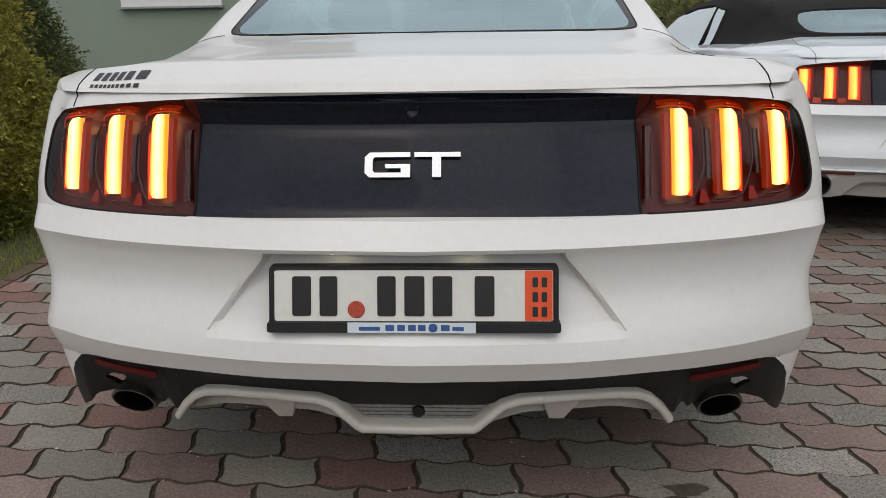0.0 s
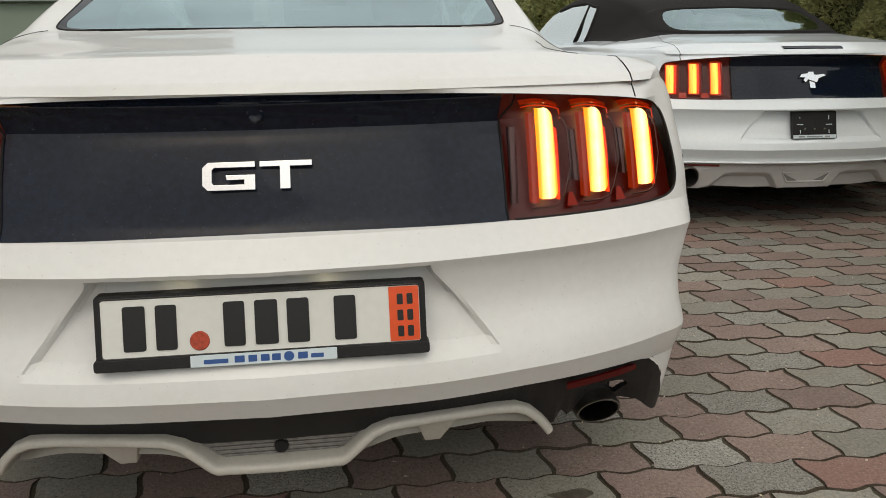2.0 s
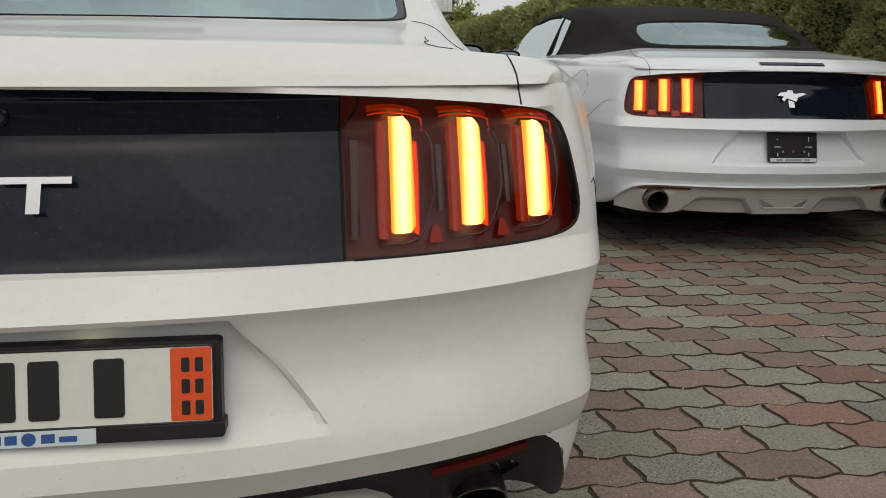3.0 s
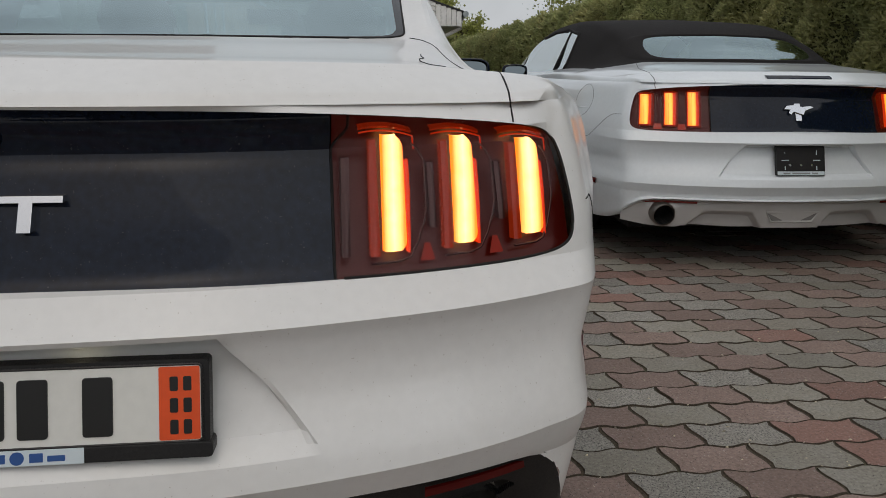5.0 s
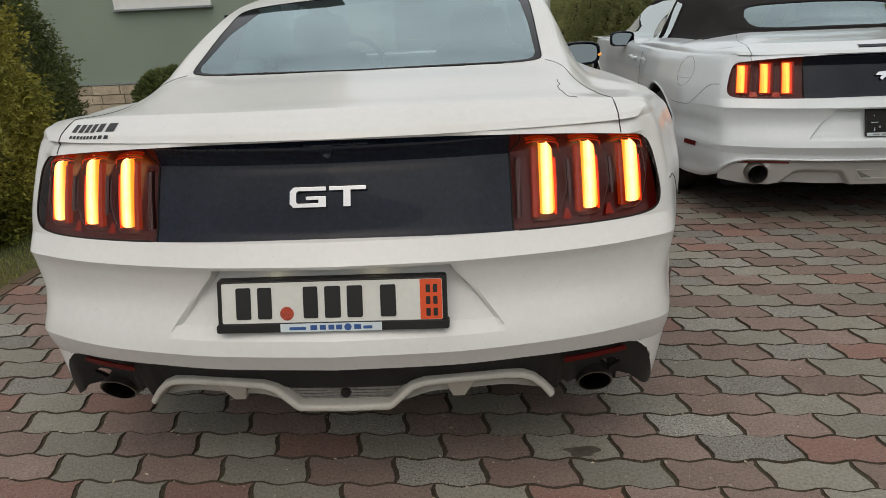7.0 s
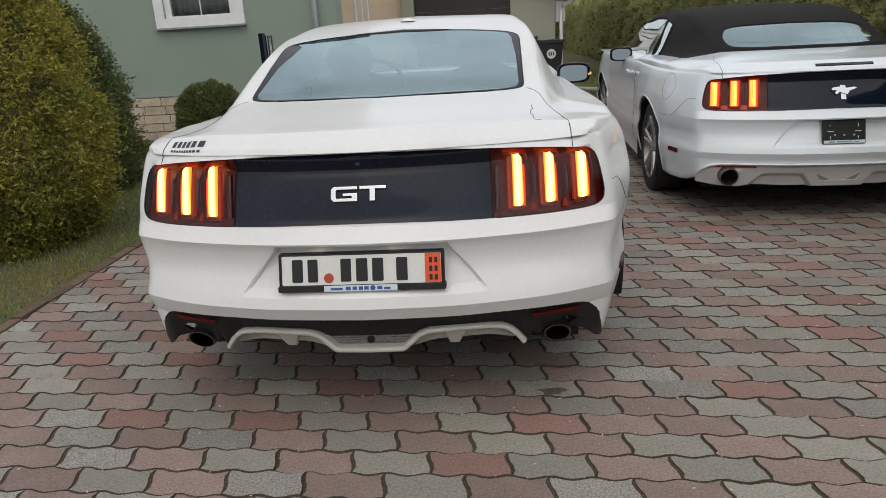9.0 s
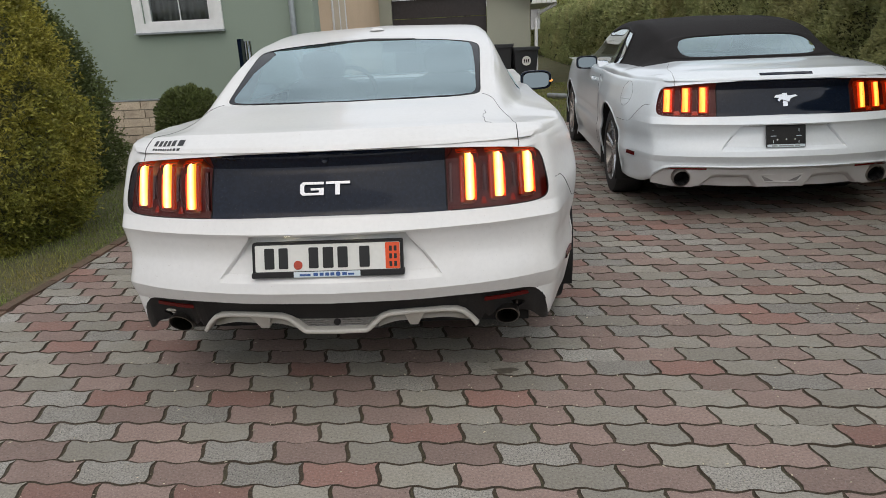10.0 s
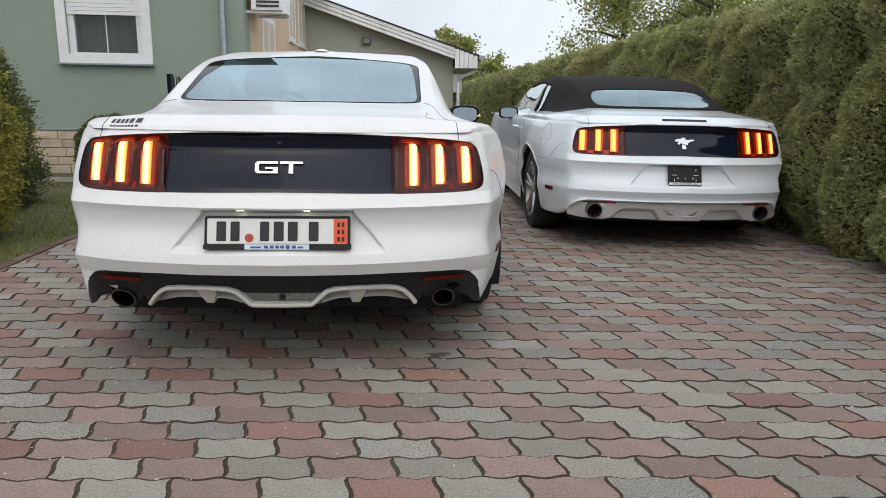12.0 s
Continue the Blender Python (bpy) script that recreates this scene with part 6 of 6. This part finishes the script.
part("window_mullion", boxed((x0 + x1) / 2 - 0.006, (x0 + x1) / 2 + 0.006, WY + 0.05, WY + 0.07, z0 + 0.077, z1 - 0.077), WHITE_PVC, w1)
part("pane", boxed(x0 + 0.077, x1 - 0.077, WY + 0.055, WY + 0.061, z0 + 0.077, z1 - 0.077), HOUSE_GLASS, w1)
cur = [[(x0 + 0.03 + 0.93 * k / 60, WY + 0.22 + 0.02 * math.sin(k * 0.95) + 0.012 * math.sin(k * 0.4), z) for k in range(61)] for z in (1.58, 2.2, 2.9)]
part("curtain", sheet(cur), CURTAIN, w1, "grey sheer curtain", smooth=True)

pipe = thing("drainpipe", "grey zinc drainpipe on the house wall", "drainpipe")
part("pipe", tube([(-1.919, WY - 0.07, 0.2), (-1.919, WY - 0.07, 3.65)], 0.038, 14), GREY_ZINC, pipe, smooth=40)
for z in (1.2, 2.6):
    part("pipe_clip", tube([(-1.919, WY - 0.07, z), (-1.919, WY - 0.07, z + 0.03)], 0.052, 14), GREY_ZINC, pipe, smooth=40)

# side wall openings, seen at a slant
for n, (y0, y1, z0, z1) in enumerate(((8.62, 9.76, 0.62, 2.36), (11.38, 12.26, 2.19, 3.3), (12.70, 13.78, 2.2, 3.3))):
    w = tagged(new("window_%d" % (n + 2)), "white framed narrow window in the side wall", "window", kind="structure")
    bm = bmesh.new()
    for b in ((y0, y0 + 0.09, z0, z1), (y1 - 0.09, y1, z0, z1), (y0 + 0.09, y1 - 0.09, z1 - 0.09, z1), (y0 + 0.09, y1 - 0.09, z0, z0 + 0.09), ((y0 + y1) / 2 - 0.03, (y0 + y1) / 2 + 0.03, z0 + 0.09, z1 - 0.09)):
        box(bm, CX + 0.002, CX + 0.018, b[0], b[1], b[2], b[3])
    part("window_frame", bm, WHITE_PVC, w, bevel=0.004)
    part("pane", boxed(CX + 0.003, CX + 0.012, y0 + 0.05, y1 - 0.05, z0 + 0.05, z1 - 0.05), CREAM, w, "plain cream pane")
    part("window_sill", boxed(CX + 0.002, CX + 0.05, y0 - 0.05, y1 + 0.05, z0 - 0.04, z0 - 0.002), WHITE_PVC, w, bevel=0.003)

ac = thing("air_conditioner", "white outdoor air-conditioning unit on the side wall", "air conditioner")
part("casing", boxed(CX + 0.08, CX + 0.50, 7.52, 8.27, 2.27, 2.84), WHITE_PVC, ac, bevel=0.015)
g = bmesh.new()
for k in range(9):
    box(g, CX + 0.15, CX + 0.46, 7.505, 7.519, 2.31 + k * 0.055, 2.335 + k * 0.055)
part("grille", g, NEAR_BLACK, ac)
part("bracket", boxed(CX, CX + 0.52, 7.57, 7.62, 2.23, 2.268), WHITE_PVC, ac)
part("bracket", boxed(CX, CX + 0.52, 8.15, 8.20, 2.23, 2.268), WHITE_PVC, ac)

# garage with its lean-to roof
GR = 1.78
door = (-1.36, 0.80, 0.0, 2.06)


def roof_z(x):
    return 2.11 + (2.36 - x) * 0.3247


wall_with_holes("wall_garage", CX + 0.002, GR, 0.0, 2.25, GY, GY + 0.25, [door], STUCCO_PALE, "pale green stucco garage front")
gable = prism([(CX + 0.002, 2.252), (GR, 2.252), (GR, roof_z(GR) - 0.1), (CX + 0.002, roof_z(CX) - 0.1)], GY, GY + 0.25)
tagged(part("wall_gable", gable, STUCCO_PALE), "sloping pale green stucco gable of the garage", "wall", kind="structure")
tagged(part("wall_garage_side", boxed(GR - 0.25, GR, GY + 0.252, GY + 7, 0.0, roof_z(GR) - 0.1), STUCCO_PALE), "side wall of the garage", "wall", kind="structure")
gd = tagged(new("door_1"), "dark brown sectional garage door, closed", "door", kind="structure")
for k in range(5):
    part("panel", boxed(door[0] + 0.01, door[1] - 0.01, GY + 0.10, GY + 0.14, 0.01 + k * 0.41, 0.405 + k * 0.41), GARAGE, gd, bevel=0.008)
roof = thing("garage_roof", "lean-to roof with white bargeboard", "roof", kind="structure")
tagged(roof, kind="structure")
for k, t in enumerate((0.0, 0.085, 0.17)):
    bm = prism([(1.785, roof_z(1.785) - 0.10 - t), (1.785, roof_z(1.785) - 0.022 - t), (CX + 0.01, roof_z(CX) - 0.022 - t), (CX + 0.01, roof_z(CX) - 0.10 - t)], GY - 0.36 - 0.012 * (2 - k), GY - 0.30)
    part("bargeboard", bm, SLATS, roof, bevel=0.004)
# deck near black all over, underside included
part("roof_deck", prism([(2.36, roof_z(2.36) - 0.02), (2.36, roof_z(2.36) + 0.012), (CX + 0.01, roof_z(CX) + 0.012), (CX + 0.01, roof_z(CX) - 0.02)], GY - 0.40, GY + 7), NEAR_BLACK, roof)
for k in range(5):
    part("eave_board", boxed(1.79 + 0.106 * k, 1.888 + 0.106 * k, GY - 0.385, GY - 0.365, 1.83, roof_z(1.84 + 0.106 * k) - 0.03), SLATS, roof, bevel=0.003)
part("eave_soffit", boxed(GR + 0.002, 2.33, GY - 0.36, GY + 6.9, 1.82, 1.84), SLATS, roof)
part("gutter", tube([(2.40, GY - 0.4, 2.06), (2.40, GY + 7, 2.08)], 0.06, 12), GREY_ZINC, roof, smooth=40)
part("downpipe", tube([(2.39, GY - 0.1, 2.04), (2.33, GY - 0.1, 1.8), (1.95, GY - 0.1, 1.62), (1.90, GY - 0.1, 1.5), (1.90, GY - 0.1, 0.0)], 0.04, 10), WHITE_PVC, roof, smooth=40)
part("meter_box", boxed(1.79, 2.0, GY + 0.02, GY + 0.25, 1.28, 1.71), WHITE_PVC, roof, bevel=0.01)
part("side_eave", boxed(CX, CX + 0.5, 12.4, GY, 3.45, 3.6), SLATS, roof)

fl = thing("wall_lamp", "small dark outdoor floodlight on the gable", "lamp")
part("housing", boxed(-0.34, -0.16, GY - 0.11, GY - 0.03, 2.32, 2.48), mat("dark_lamp_metal", (0.06, 0.055, 0.05), 0.4, metal=0.5), fl, bevel=0.012)
part("lamp_glass", boxed(-0.32, -0.18, GY - 0.118, GY - 0.108, 2.36, 2.46), CABIN_LIGHT, fl)
part("lamp_arm", boxed(-0.27, -0.23, GY - 0.05, GY, 2.38, 2.42), GREY_ZINC, fl)

# bins beside the garage
def wheelie(x, y, s, rz):
    b = thing("wheelie_bin", "dark grey wheeled refuse bin by the garage corner", "bin", pose(x, y, 0, 0, 0, rz), "bins")
    rows = [[(px * w, py * d, z) for px, py in ((-1, -1), (1, -1), (1, 1), (-1, 1), (-1, -1))] for z, w, d in ((0.06, 0.22 * s, 0.2 * s), (0.5, 0.26 * s, 0.25 * s), (0.94 * s, 0.29 * s, 0.29 * s))]
    bm = sheet(rows)
    part("bin_body", bm, BIN, b, bevel=0.02)
    part("lid", boxed(-0.31 * s, 0.31 * s, -0.33 * s, 0.33 * s, 0.94 * s, 1.0 * s), BIN, b, bevel=0.02)
    part("handle", tube([(-0.25 * s, 0.36 * s, 0.98 * s), (0.25 * s, 0.36 * s, 0.98 * s)], 0.016, 8), BIN, b)
    for sx in (-1, 1):
        part("bin_wheel", lathe([(sx * 0.24 * s, 0.1), (sx * 0.29 * s, 0.1), (sx * 0.29 * s, 0.0)], "x", 20, None, (0, 0.22 * s, 0.1)), RUBBER, b)
    return b


b = wheelie(1.58, 13.35, 0.92, 8)
part("round_sticker", lathe([(-0.268, 0.0), (-0.270, 0.10)], "y", 24, None, (0.0, 0, 0.64)), PLATE_WHITE, b, "white round sticker")
for x in (-0.045, 0.0, 0.045):
    part("sticker_bar", boxed(x - 0.012, x + 0.012, -0.274, -0.2705, 0.605, 0.675), PLATE_BLACK, b)
wheelie(1.05, 13.5, 1.0, -5)
pole = thing("grey_pole", "grey plastic pipe lying on the lawn", "pipe")
part("pipe", tube([(1.9, 11.2, 0.06), (2.45, 10.6, 0.06)], 0.05, 12), GREY_ZINC, pole, smooth=40)

post = thing("steel_post_lamp", "dark and steel post lamp standing by the house wall", "lamp", pose(-2.44, 6.75, 0))
part("post", tube([(0, 0, 0), (0, 0, 0.78)], 0.04, 14), STEEL, post, smooth=40)
part("lamp_head", tube([(0.045, 0, 0.78), (0.045, 0, 1.33)], 0.045, 18), CHROME, post, smooth=40)
part("lamp_back", boxed(-0.07, -0.02, -0.05, 0.06, 0.75, 1.36), GLOSS_BLACK, post, bevel=0.006)

# flagged path under the wall
for k in range(14):
    part("flagstone", boxed(-9 + k * 0.51, -9 + k * 0.51 + 0.5, 6.25, 6.75, -0.03, 0.012), PAVER_GREY, lawn, bevel=0.006)

# dry crumbs lying in and along the joints
rng = random.Random(41)
verts, faces = [], []
for _ in range(1500):
    x, y, _ = BOND @ Vector((rng.uniform(-1.7, 2.2), -PITCH_Y * rng.randint(-14, 22) + rng.gauss(0, 0.012), 0))
    if rng.random() < 0.4:
        y = rng.uniform(-2.4, 1.6)
    s, a = rng.uniform(0.0012, 0.0034), rng.uniform(0, math.tau)
    b = len(verts)
    long = s * rng.uniform(1.0, 3.0)
    u, w = Vector((math.cos(a), math.sin(a), 0)) * long, Vector((-math.sin(a), math.cos(a), 0)) * s
    p = Vector((x, y, 0.001))
    verts += [p + u, p + w, p - u, p - w, p + Vector((0, 0, s * 1.2))]
    faces += [(b, b + 1, b + 4), (b + 1, b + 2, b + 4), (b + 2, b + 3, b + 4), (b + 3, b, b + 4)]
me = bpy.data.meshes.new("crumbs")
me.from_pydata(verts, [], faces)
me.materials.append(mat("dry_crumbs", (0.50, 0.44, 0.33), 0.9, vary=("island", 0.5)))
tagged(new("crumbs", me), "dry pale crumbs scattered along the joints", "debris", kind="stuff")
bm = bmesh.new()
ring = [bm.verts.new((0.62 + (0.045 + 0.012 * math.sin(3 * a) + 0.006 * math.sin(7 * a + 1)) * math.cos(a), 0.25 + (0.030 + 0.008 * math.sin(2 * a + 1)) * math.sin(a), 0.0035)) for a in [k * math.tau / 40 for k in range(40)]]
bm.faces.new(ring)
tagged(part("oil_stain", bm, mat("oil_stain", (0.095, 0.08, 0.06), 0.6, fine=(60, 0.3))), "small dark oil stain on the pavers", "stain")

# pieces of setting last: ashlar blocks and the nearest pavers
rng = random.Random(31)
for r in range(5):
    x = -7.2 + rng.uniform(0, 0.2)
    while x < CX - 0.05:
        w = min(rng.uniform(0.28, 0.42), CX - x)
        bm = bmesh.new()
        box(bm, x + 0.005, x + w - 0.005, WY - 0.045 - rng.uniform(0, 0.01), WY - 0.021, r * 0.119 + 0.004, r * 0.119 + 0.112)
        part("stone", bm, STONE, plinth, bevel=0.006)
        x += w
for a, b, z, tilt, tone in near:
    bm = bmesh.new()
    paver_bm(bm, 0, 0, turn=False)
    ob = part("paver", bm, (PAVER_GREY, PAVER_RED, PAVER_BRICK, PAVER_SPECK)[tone], drive)
    ob.data.materials.append(DARK_EDGE)
    ob.matrix_local = BOND @ pose(a, b, z, math.degrees(tilt[1]), math.degrees(-tilt[0]), 0)
